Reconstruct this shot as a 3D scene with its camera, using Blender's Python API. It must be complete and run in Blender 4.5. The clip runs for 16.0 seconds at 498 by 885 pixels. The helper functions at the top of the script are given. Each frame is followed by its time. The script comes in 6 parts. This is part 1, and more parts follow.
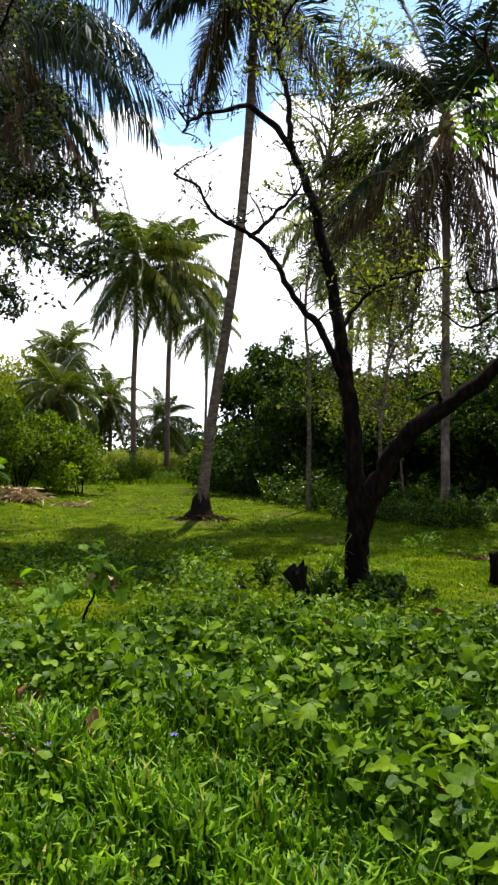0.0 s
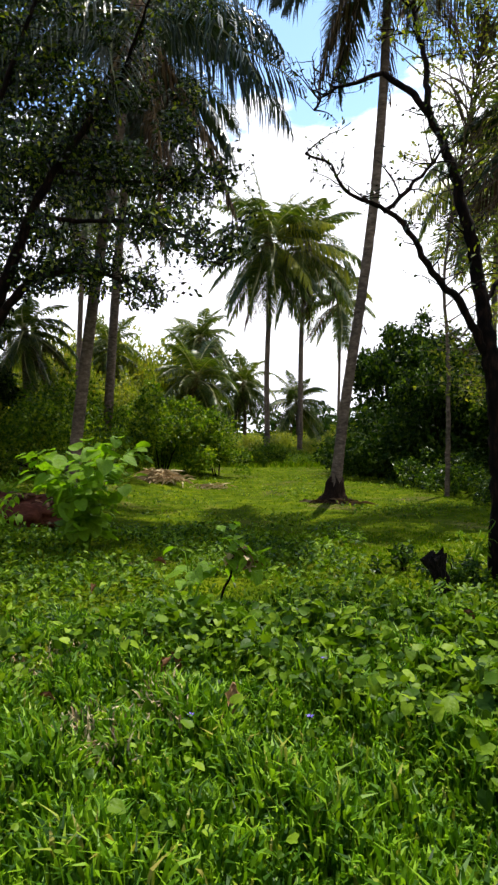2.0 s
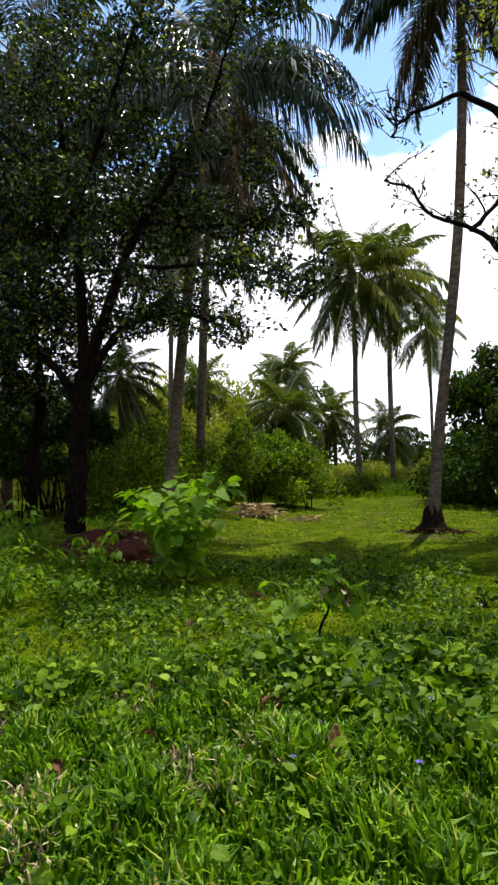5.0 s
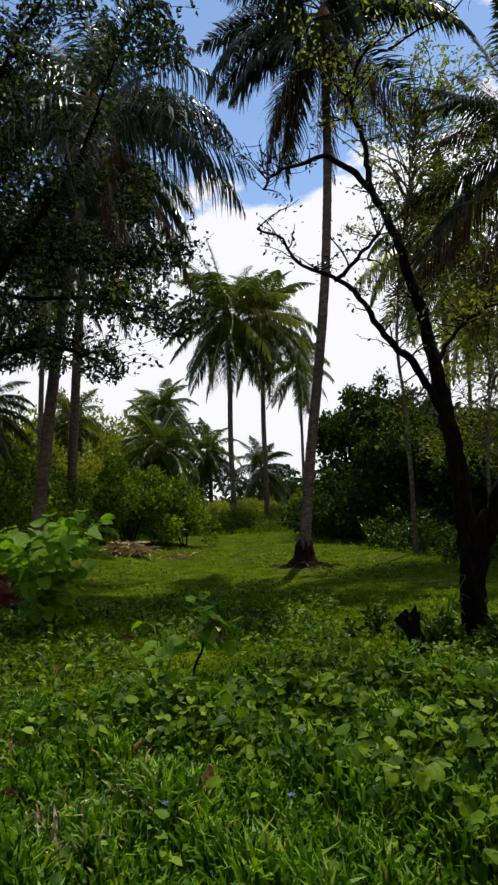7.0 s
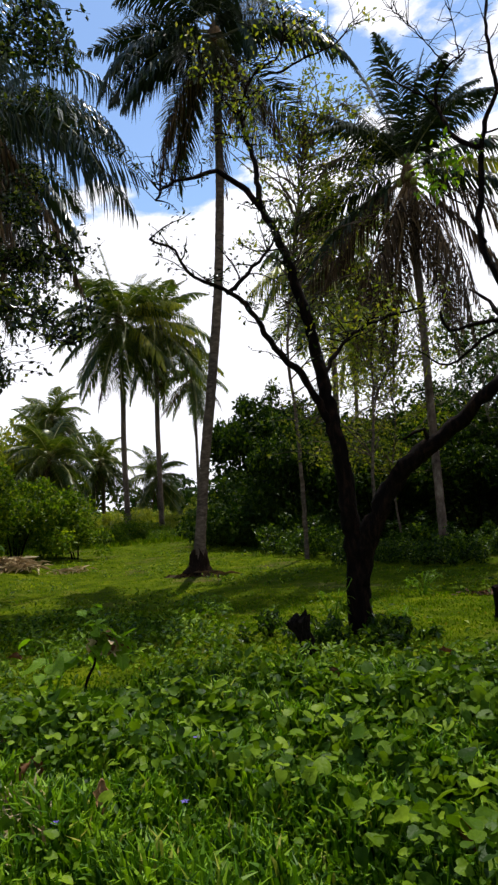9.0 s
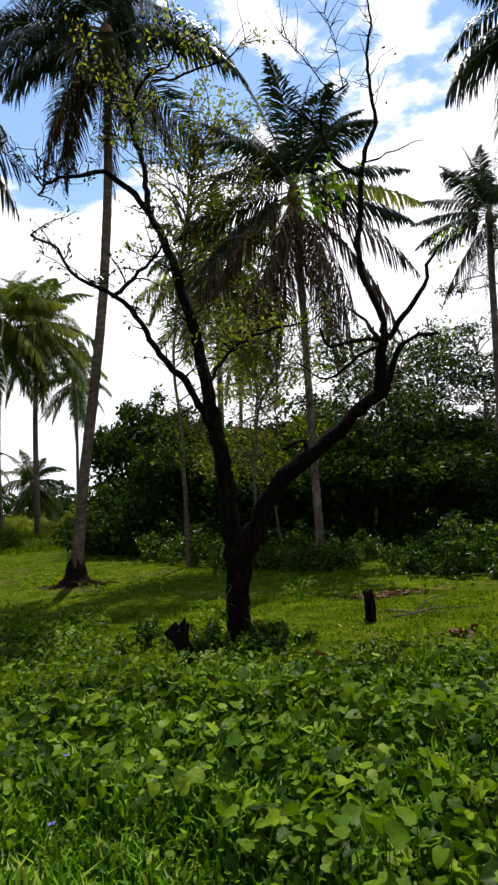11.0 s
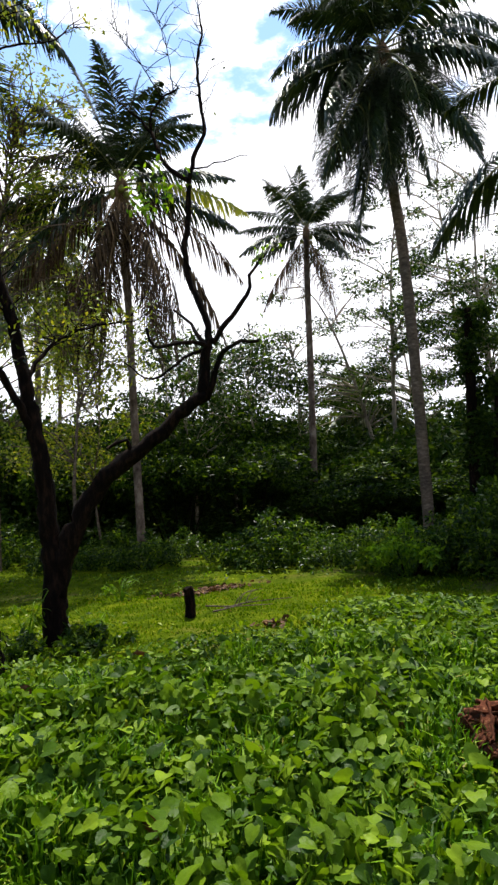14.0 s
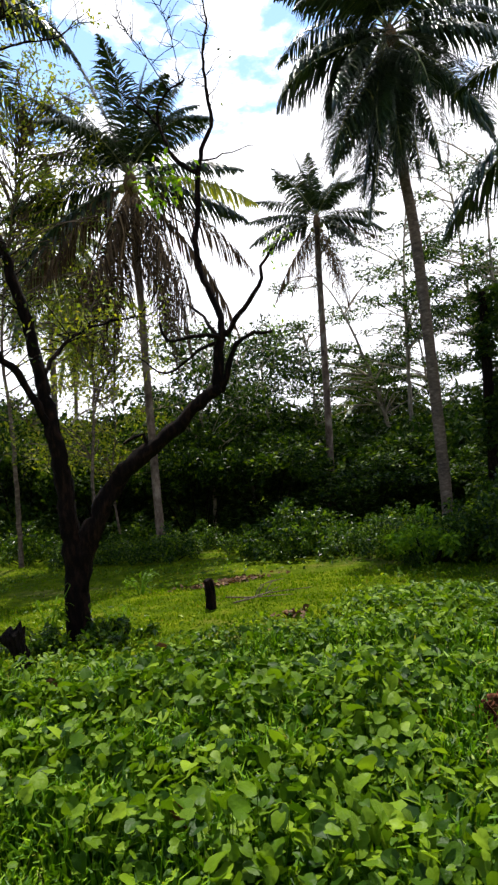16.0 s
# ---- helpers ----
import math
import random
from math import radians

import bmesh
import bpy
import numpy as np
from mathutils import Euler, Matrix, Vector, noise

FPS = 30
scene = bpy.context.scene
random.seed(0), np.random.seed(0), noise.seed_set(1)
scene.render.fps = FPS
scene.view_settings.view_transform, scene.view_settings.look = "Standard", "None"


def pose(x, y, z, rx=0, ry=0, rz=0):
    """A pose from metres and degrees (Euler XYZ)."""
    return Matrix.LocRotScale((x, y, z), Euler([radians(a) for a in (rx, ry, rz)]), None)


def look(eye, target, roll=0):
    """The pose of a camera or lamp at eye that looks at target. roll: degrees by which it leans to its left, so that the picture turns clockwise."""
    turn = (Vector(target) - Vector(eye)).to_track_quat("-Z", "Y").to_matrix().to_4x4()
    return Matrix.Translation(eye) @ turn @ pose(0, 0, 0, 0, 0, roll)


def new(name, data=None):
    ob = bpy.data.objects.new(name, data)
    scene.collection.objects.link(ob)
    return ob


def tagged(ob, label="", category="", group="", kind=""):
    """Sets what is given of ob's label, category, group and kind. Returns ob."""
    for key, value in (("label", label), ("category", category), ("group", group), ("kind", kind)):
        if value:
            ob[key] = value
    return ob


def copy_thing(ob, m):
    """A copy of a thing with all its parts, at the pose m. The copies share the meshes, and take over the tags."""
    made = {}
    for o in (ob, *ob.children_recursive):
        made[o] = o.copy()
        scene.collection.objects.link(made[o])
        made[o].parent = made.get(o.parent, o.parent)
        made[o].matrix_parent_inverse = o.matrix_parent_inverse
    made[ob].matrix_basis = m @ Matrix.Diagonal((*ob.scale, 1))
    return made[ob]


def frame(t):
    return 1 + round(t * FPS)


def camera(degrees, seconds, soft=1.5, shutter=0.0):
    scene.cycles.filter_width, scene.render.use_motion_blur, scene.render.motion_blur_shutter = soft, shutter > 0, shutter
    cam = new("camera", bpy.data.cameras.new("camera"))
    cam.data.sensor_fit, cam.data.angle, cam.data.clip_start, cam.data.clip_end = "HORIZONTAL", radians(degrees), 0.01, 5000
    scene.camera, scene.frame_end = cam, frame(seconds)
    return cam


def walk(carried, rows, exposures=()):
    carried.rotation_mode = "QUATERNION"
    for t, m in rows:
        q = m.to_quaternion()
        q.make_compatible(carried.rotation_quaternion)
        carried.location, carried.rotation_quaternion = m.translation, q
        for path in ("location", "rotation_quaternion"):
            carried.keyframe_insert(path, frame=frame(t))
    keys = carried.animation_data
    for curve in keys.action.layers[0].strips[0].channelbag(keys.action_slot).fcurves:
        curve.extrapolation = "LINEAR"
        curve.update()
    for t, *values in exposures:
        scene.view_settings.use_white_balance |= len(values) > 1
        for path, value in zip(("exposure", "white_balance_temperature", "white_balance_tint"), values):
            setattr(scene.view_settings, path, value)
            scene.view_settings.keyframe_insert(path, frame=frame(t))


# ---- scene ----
# Camera: turned on the spot by hand, in a clearing of a coconut grove.
LENS = 43.62
cam = camera(LENS, 16.0, soft=2.5)
ROWS = [  # seconds, x, y, z, yaw to the left, pitch up, roll
    (0, -0.011, 0.015, 1.514, 0.00, 0.50, 0.00),
    (0.5, -0.011, 0.014, 1.514, 3.24, -0.44, -0.18),
    (1, -0.013, 0.017, 1.513, 6.77, -0.58, 0.04),
    (1.5, -0.016, 0.025, 1.514, 10.03, -0.90, -0.08),
    (2, -0.019, 0.035, 1.515, 12.20, -1.02, -0.40),
    (2.5, -0.021, 0.045, 1.517, 16.09, -1.71, -0.59),
    (3, -0.023, 0.055, 1.519, 19.29, -2.18, -0.78),
    (3.2, -0.024, 0.058, 1.519, 19.81, -1.91, -0.75),
    (5.3, -0.025, 0.066, 1.512, 20.40, 2.72, -2.76),
    (5.5, -0.024, 0.066, 1.511, 20.16, 2.99, -2.65),
    (6, -0.024, 0.064, 1.510, 16.96, 3.56, -2.79),
    (6.5, -0.021, 0.058, 1.509, 12.81, 4.77, -3.05),
    (7, -0.015, 0.046, 1.509, 8.85, 4.99, -3.22),
    (7.5, -0.008, 0.027, 1.509, 6.07, 5.08, -3.56),
    (8, -0.001, 0.007, 1.509, 3.79, 5.02, -4.08),
    (8.5, 0.003, -0.007, 1.508, 1.86, 5.09, -4.10),
    (9, 0.005, -0.012, 1.507, -0.88, 5.20, -4.39),
    (9.2, 0.006, -0.013, 1.506, -2.50, 5.30, -4.45),
    (11.3, 0.021, -0.018, 1.511, -13.74, 5.18, -3.70),
    (11.5, 0.018, -0.021, 1.513, -15.48, 5.23, -3.46),
    (12, 0.011, -0.033, 1.517, -18.99, 4.85, -3.66),
    (12.5, 0.001, -0.049, 1.523, -22.72, 4.70, -3.82),
    (13, -0.008, -0.063, 1.527, -25.45, 4.36, -4.13),
    (13.5, -0.012, -0.070, 1.530, -27.45, 4.05, -4.09),
    (14, -0.012, -0.073, 1.531, -27.76, 3.75, -4.23),
    (14.5, -0.013, -0.075, 1.531, -29.23, 3.34, -4.22),
    (15, -0.013, -0.077, 1.531, -29.31, 3.32, -4.53),
    (15.5, -0.014, -0.078, 1.532, -28.27, 3.21, -4.85),
    (16, -0.016, -0.079, 1.532, -26.24, 3.08, -5.67),
]


def aimed(x, y, z, yaw, pitch, roll):
    a, p = radians(yaw), radians(pitch)
    eye = Vector((x, y, z))
    return look(eye, eye + Vector((-math.sin(a) * math.cos(p), math.cos(a) * math.cos(p), math.sin(p))), roll)


EXPOSURES = [(0, 0.8), (3.2, 0.62), (5.5, 0.5), (6.3, 0.15), (7, -0.22), (8, -0.22), (9, 0.02), (11.5, 0.22), (13.5, 0.56), (16, 0.74)]
walk(cam, [(t, aimed(*p)) for t, *p in ROWS], EXPOSURES)

# ---------------------------------------------------------------- sky and sun
SUN_AZ, SUN_EL = 27.0, 69.0  # degrees to the right of straight ahead, above the horizon
world = bpy.data.worlds.new("tropical_sky")
scene.world = world
world.use_nodes = True
wn, wl = world.node_tree.nodes, world.node_tree.links
wn.clear()
w_out = wn.new("ShaderNodeOutputWorld")
w_sky = wn.new("ShaderNodeTexSky")
w_sky.sky_type, w_sky.sun_disc = "NISHITA", False
w_sky.dust_density, w_sky.ozone_density = 0.1, 1.6
w_sky.sun_elevation, w_sky.sun_rotation = radians(SUN_EL), radians(SUN_AZ)
w_blue = wn.new("ShaderNodeBackground")
w_blue.inputs["Strength"].default_value = 0.2
wl.new(w_sky.outputs[0], w_blue.inputs["Color"])
w_cloud = wn.new("ShaderNodeBackground")
w_cloud.inputs["Color"].default_value = (1.0, 1.0, 1.06, 1)
w_cloud.inputs["Strength"].default_value = 1.12
w_co = wn.new("ShaderNodeTexCoord")
w_sep = wn.new("ShaderNodeSeparateXYZ")
wl.new(w_co.outputs["Generated"], w_sep.inputs[0])
w_map = wn.new("ShaderNodeMapping")
w_map.inputs["Location"].default_value = (0.35, 0.0, 0.1)
w_map.inputs["Scale"].default_value = (1.0, 1.0, 2.2)
wl.new(w_co.outputs["Generated"], w_map.inputs[0])
w_noise = wn.new("ShaderNodeTexNoise")
w_noise.inputs["Scale"].default_value = 4.6
w_noise.inputs["Detail"].default_value = 8.0
w_noise.inputs["Roughness"].default_value = 0.55
wl.new(w_map.outputs[0], w_noise.inputs["Vector"])
# cloud bank low in the sky, blue gaps higher up
w_bank = wn.new("ShaderNodeMapRange")
for k, v in (("From Min", 0.37), ("From Max", 0.49), ("To Min", 0.42), ("To Max", -0.06)):
    w_bank.inputs[k].default_value = v
wl.new(w_sep.outputs["Z"], w_bank.inputs["Value"])
w_add = wn.new("ShaderNodeMath")
wl.new(w_noise.outputs["Fac"], w_add.inputs[0])
wl.new(w_bank.outputs["Result"], w_add.inputs[1])
w_cut = wn.new("ShaderNodeMapRange")
w_cut.interpolation_type = "SMOOTHSTEP"
for k, v in (("From Min", 0.535), ("From Max", 0.615), ("To Min", 0.0), ("To Max", 1.0)):
    w_cut.inputs[k].default_value = v
w_east = wn.new("ShaderNodeMath")  # thicker cloud towards the right
w_east.operation = "MULTIPLY_ADD"
w_east.inputs[1].default_value = 0.32
wl.new(w_sep.outputs["X"], w_east.inputs[0])
wl.new(w_add.outputs[0], w_east.inputs[2])
wl.new(w_east.outputs[0], w_cut.inputs["Value"])
w_mix = wn.new("ShaderNodeMixShader")
wl.new(w_cut.outputs["Result"], w_mix.inputs["Fac"])
wl.new(w_blue.outputs[0], w_mix.inputs[1])
wl.new(w_cloud.outputs[0], w_mix.inputs[2])
wl.new(w_mix.outputs[0], w_out.inputs["Surface"])

sun_data = bpy.data.lights.new("sun", "SUN")
sun_data.energy, sun_data.angle, sun_data.color = 5.0, radians(0.53), (1.0, 0.95, 0.86)
sun = new("sun", sun_data)
_a, _e = radians(SUN_AZ), radians(SUN_EL)
SUN_WAY = Vector((math.sin(_a) * math.cos(_e), math.cos(_a) * math.cos(_e), math.sin(_e)))
sun.matrix_world = look(SUN_WAY * 60, (0, 0, 0))


# ---------------------------------------------------------------- materials
def shader(name):
    m = bpy.data.materials.new(name)
    m.use_nodes = True
    n, l = m.node_tree.nodes, m.node_tree.links
    return m, n, l, n["Principled BSDF"]


def ramp(n, l, fac, stops):
    r = n.new("ShaderNodeValToRGB")
    el = r.color_ramp.elements
    while len(el) < len(stops):
        el.new(0.5)
    for e, (p, c) in zip(el, stops):
        e.position, e.color = p, (*c, 1)
    l.new(fac, r.inputs["Fac"])
    return r.outputs["Color"]


def noise_fac(n, l, scale, detail=4.0, stretch=(1, 1, 1), rough=0.55):
    co = n.new("ShaderNodeTexCoord")
    mp = n.new("ShaderNodeMapping")
    mp.inputs["Scale"].default_value = stretch
    l.new(co.outputs["Object"], mp.inputs[0])
    t = n.new("ShaderNodeTexNoise")
    t.inputs["Scale"].default_value, t.inputs["Detail"].default_value = scale, detail
    t.inputs["Roughness"].default_value = rough
    l.new(mp.outputs[0], t.inputs["Vector"])
    return t.outputs["Fac"]


def mix_color(n, l, fac, a, b, kind="MIX"):
    m = n.new("ShaderNodeMix")
    m.data_type, m.blend_type = "RGBA", kind
    for socket, v in ((m.inputs[0], fac), (m.inputs[6], a), (m.inputs[7], b)):
        if isinstance(v, (int, float)):
            socket.default_value = v
        elif isinstance(v, tuple):
            socket.default_value = (*v, 1)
        else:
            l.new(v, socket)
    return m.outputs[2]


def leaf_material(name, stops, rough=0.45, through_light=0.4, glow=(1.25, 1.35, 0.5), spec=0.4, blotch=3.0, crinkle=0.0):
    """Leaf: every leaf its own shade, fine mottling, light shining through."""
    m, n, l, b = shader(name)
    geo = n.new("ShaderNodeNewGeometry")
    base = ramp(n, l, geo.outputs["Random Per Island"], stops)
    dark = ramp(n, l, noise_fac(n, l, blotch, 3.0), [(0.3, (0.62, 0.66, 0.6)), (0.75, (1.15, 1.12, 1.0))])
    col = mix_color(n, l, 1.0, base, dark, "MULTIPLY")
    l.new(col, b.inputs["Base Color"])
    b.inputs["Roughness"].default_value = rough
    b.inputs["Specular IOR Level"].default_value = spec
    if crinkle:
        bp = n.new("ShaderNodeBump")
        bp.inputs["Strength"].default_value, bp.inputs["Distance"].default_value = crinkle, 0.012
        l.new(noise_fac(n, l, 55.0, 2.0), bp.inputs["Height"])
        l.new(bp.outputs[0], b.inputs["Normal"])
    tr = n.new("ShaderNodeBsdfTranslucent")
    l.new(mix_color(n, l, 1.0, col, glow, "MULTIPLY"), tr.inputs["Color"])
    mx = n.new("ShaderNodeMixShader")
    mx.inputs["Fac"].default_value = through_light
    l.new(b.outputs[0], mx.inputs[1])
    l.new(tr.outputs[0], mx.inputs[2])
    l.new(mx.outputs[0], n["Material Output"].inputs["Surface"])
    return m


def bark_material(name, stops, scale=6.0, stretch=(1, 1, 0.25), bump=0.5, rough=0.9):
    m, n, l, b = shader(name)
    fine = noise_fac(n, l, scale * 3, 6.0, stretch, 0.65)
    big = noise_fac(n, l, scale * 0.35, 3.0)
    base = ramp(n, l, fine, stops)
    stain = ramp(n, l, big, [(0.35, (0.6, 0.6, 0.58)), (0.7, (1.2, 1.15, 1.05))])
    l.new(mix_color(n, l, 1.0, base, stain, "MULTIPLY"), b.inputs["Base Color"])
    b.inputs["Roughness"].default_value = rough
    b.inputs["Specular IOR Level"].default_value = 0.06
    bm = n.new("ShaderNodeBump")
    bm.inputs["Strength"].default_value, bm.inputs["Distance"].default_value = bump, 0.03
    l.new(fine, bm.inputs["Height"])
    l.new(bm.outputs[0], b.inputs["Normal"])
    return m


M_GRASS = leaf_material("grass_blade", [(0.0, (0.012, 0.045, 0.002)), (0.5, (0.085, 0.195, 0.005)), (0.95, (0.24, 0.39, 0.014)), (1.0, (0.36, 0.3, 0.07))], 0.45, 0.36, spec=0.13, blotch=6.0)
M_LAWN = leaf_material("lawn_blade", [(0.0, (0.055, 0.1, 0.002)), (0.55, (0.105, 0.18, 0.002)), (0.9, (0.18, 0.24, 0.003)), (1.0, (0.28, 0.22, 0.04))], 0.7, 0.4, spec=0.03, blotch=1.3)
M_VINE = leaf_material("vine_leaf", [(0.0, (0.012, 0.04, 0.002)), (0.4, (0.06, 0.122, 0.005)), (0.8, (0.14, 0.225, 0.009)), (1.0, (0.22, 0.32, 0.018))], 0.45, 0.32, spec=0.1, blotch=10.0, crinkle=0.35)
M_PALE = leaf_material("pale_leaf", [(0.0, (0.06, 0.13, 0.004)), (0.6, (0.16, 0.29, 0.008)), (1.0, (0.28, 0.42, 0.02))], 0.45, 0.5, spec=0.25, blotch=9.0, crinkle=0.4)
# low stops hold the crown's deep shade, the last stop its sunlit leaves
M_SHADELEAF = leaf_material("shaded_tree_leaf", [(0.0, (0.006, 0.014, 0.002)), (0.5, (0.009, 0.02, 0.002)), (0.85, (0.04, 0.07, 0.005)), (1.0, (0.27, 0.3, 0.02))], 0.26, 0.24, spec=0.4, blotch=1.2)
M_YELLOWLEAF = leaf_material("yellow_green_leaf", [(0.0, (0.08, 0.11, 0.008)), (0.5, (0.2, 0.24, 0.016)), (0.85, (0.33, 0.33, 0.025)), (1.0, (0.4, 0.33, 0.04))], 0.36, 0.5, spec=0.3, blotch=1.5)
M_BUSH = leaf_material("bush_leaf", [(0.0, (0.02, 0.052, 0.003)), (0.6, (0.1, 0.175, 0.006)), (1.0, (0.27, 0.32, 0.018))], 0.42, 0.48, spec=0.14, blotch=0.8)
# forest and wood leaves: the thicket's shade is darkened into both colour ramps
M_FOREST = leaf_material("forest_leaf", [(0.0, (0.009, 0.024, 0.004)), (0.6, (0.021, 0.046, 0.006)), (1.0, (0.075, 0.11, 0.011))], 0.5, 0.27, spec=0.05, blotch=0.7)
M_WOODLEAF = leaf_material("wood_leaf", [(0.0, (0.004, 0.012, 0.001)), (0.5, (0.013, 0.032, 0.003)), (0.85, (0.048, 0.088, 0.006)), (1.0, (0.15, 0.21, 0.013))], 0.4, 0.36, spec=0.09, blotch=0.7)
M_SHRUB = leaf_material("shrub_leaf", [(0.0, (0.008, 0.024, 0.002)), (0.55, (0.027, 0.062, 0.004)), (0.9, (0.105, 0.17, 0.009)), (1.0, (0.23, 0.3, 0.018))], 0.35, 0.42, spec=0.22, blotch=0.8)
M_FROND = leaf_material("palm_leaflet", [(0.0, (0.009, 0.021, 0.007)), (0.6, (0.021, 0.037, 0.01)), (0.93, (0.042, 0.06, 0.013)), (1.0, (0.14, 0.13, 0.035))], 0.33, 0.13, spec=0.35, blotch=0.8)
# lit copy of palm_leaflet: sunlight on far fronds put into the base colour
M_FRONDSUNLIT = leaf_material("sunlit_far_leaflet", [(0.0, (0.03, 0.055, 0.007)), (0.55, (0.085, 0.12, 0.013)), (0.9, (0.18, 0.19, 0.025)), (1.0, (0.3, 0.26, 0.05))], 0.34, 0.42, spec=0.4, blotch=0.8)
M_FRONDYELLOW = leaf_material("yellowing_leaflet", [(0.0, (0.2, 0.22, 0.02)), (0.6, (0.33, 0.32, 0.03)), (1.0, (0.4, 0.34, 0.05))], 0.4, 0.4, blotch=0.8)
M_FRONDDEAD = leaf_material("dry_leaflet", [(0.0, (0.032, 0.02, 0.013)), (0.6, (0.075, 0.048, 0.028)), (1.0, (0.18, 0.12, 0.065))], 0.8, 0.15, (1, 0.9, 0.7), spec=0.1, blotch=1.5)
M_DEADLEAF = leaf_material("fallen_leaf", [(0.0, (0.05, 0.022, 0.01)), (0.6, (0.12, 0.055, 0.022)), (1.0, (0.27, 0.16, 0.07))], 0.7, 0.12, (1, 0.8, 0.5), spec=0.2, blotch=25.0)
M_TANLEAF = leaf_material("tan_leaf", [(0.0, (0.24, 0.13, 0.06)), (1.0, (0.36, 0.22, 0.1))], 0.7, 0.15, (1, 0.8, 0.5), spec=0.2, blotch=40.0)
M_STRAW = leaf_material("dry_straw", [(0.0, (0.3, 0.2, 0.11)), (0.6, (0.5, 0.38, 0.24)), (1.0, (0.66, 0.55, 0.38))], 0.8, 0.1, (1, 0.9, 0.7), spec=0.1, blotch=4.0)
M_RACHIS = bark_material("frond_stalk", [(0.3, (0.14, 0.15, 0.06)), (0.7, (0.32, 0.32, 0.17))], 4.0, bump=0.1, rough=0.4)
# lit copy of frond_stalk for the far palms, sunlight in its colour
M_RACHISSUNLIT = bark_material("sunlit_far_stalk", [(0.3, (0.3, 0.31, 0.12)), (0.7, (0.5, 0.48, 0.26))], 4.0, bump=0.1, rough=0.4)
M_RACHISDEAD = bark_material("dry_frond_stalk", [(0.3, (0.12, 0.08, 0.045)), (0.7, (0.26, 0.18, 0.1))], 4.0, bump=0.2)
M_PALMBARK = bark_material("palm_bark", [(0.22, (0.036, 0.026, 0.02)), (0.5, (0.125, 0.094, 0.074)), (0.78, (0.27, 0.215, 0.18))], 3.0, (0.9, 0.9, 2.0), 0.7)
M_LICHENBARK = bark_material("lichen_palm_bark", [(0.3, (0.045, 0.027, 0.02)), (0.5, (0.15, 0.11, 0.09)), (0.66, (0.28, 0.23, 0.19))], 2.0, (1, 1, 0.6), 0.6)
M_ROOT = bark_material("palm_root", [(0.25, (0.006, 0.004, 0.003)), (0.55, (0.022, 0.013, 0.009)), (0.85, (0.07, 0.042, 0.028))], 9.0, (1, 1, 0.3), 1.0)
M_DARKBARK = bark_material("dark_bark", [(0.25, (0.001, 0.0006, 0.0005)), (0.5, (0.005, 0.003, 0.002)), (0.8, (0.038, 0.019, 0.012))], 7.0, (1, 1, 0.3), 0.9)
M_PALEBARK = bark_material("pale_bark", [(0.25, (0.16, 0.13, 0.1)), (0.5, (0.28, 0.24, 0.19)), (0.8, (0.42, 0.38, 0.32))], 6.0, (1, 1, 0.4), 0.5)
M_FIBRE = bark_material("coconut_fibre", [(0.25, (0.06, 0.038, 0.022)), (0.7, (0.2, 0.13, 0.075))], 14.0, (1, 1, 0.2), 0.8)
M_HUSK = bark_material("coconut_husk", [(0.25, (0.025, 0.008, 0.005)), (0.55, (0.11, 0.038, 0.02)), (0.8, (0.34, 0.17, 0.1))], 12.0, (1, 1, 0.3), 0.6)
M_CHAR = bark_material("charred_wood", [(0.3, (0.004, 0.0035, 0.003)), (0.7, (0.018, 0.013, 0.01))], 10.0, (1, 1, 0.25), 1.0)
M_COCONUT = bark_material("green_coconut", [(0.3, (0.1, 0.13, 0.03)), (0.7, (0.22, 0.22, 0.06))], 3.0, bump=0.1, rough=0.45)
M_SOIL = bark_material("red_soil", [(0.3, (0.028, 0.009, 0.005)), (0.7, (0.1, 0.032, 0.018))], 3.0, (1, 1, 1), 0.9)
M_FLOWER = leaf_material("violet_petal", [(0.0, (0.12, 0.08, 0.5)), (1.0, (0.2, 0.12, 0.65))], 0.5, 0.3, (1, 1, 1.1))

M_GROUND, _n, _l, _b = shader("ground_cover")
_green = ramp(_n, _l, noise_fac(_n, _l, 2.2, 8.0, rough=0.7), [(0.3, (0.016, 0.034, 0.001)), (0.5, (0.055, 0.082, 0.002)), (0.7, (0.125, 0.145, 0.004))])
_soil = ramp(_n, _l, noise_fac(_n, _l, 9.0, 6.0), [(0.3, (0.03, 0.022, 0.012)), (0.7, (0.12, 0.085, 0.045))])
_cover = ramp(_n, _l, noise_fac(_n, _l, 0.55, 7.0, rough=0.65), [(0.56, (0, 0, 0)), (0.72, (1, 1, 1))])
_l.new(mix_color(_n, _l, _cover, _green, _soil), _b.inputs["Base Color"])
_b.inputs["Roughness"].default_value = 0.95
_b.inputs["Specular IOR Level"].default_value = 0.02
_bm = _n.new("ShaderNodeBump")
_bm.inputs["Strength"].default_value, _bm.inputs["Distance"].default_value = 0.8, 0.05
_l.new(noise_fac(_n, _l, 25.0, 5.0), _bm.inputs["Height"])
_l.new(_bm.outputs[0], _b.inputs["Normal"])


# ---------------------------------------------------------------- builders
def thing(name, at=(0, 0, 0), label="", category="", group="", kind=""):
    ob = new(name)
    ob.empty_display_size = 0.2
    ob.matrix_basis = pose(*at)
    return tagged(ob, label, category, group, kind)


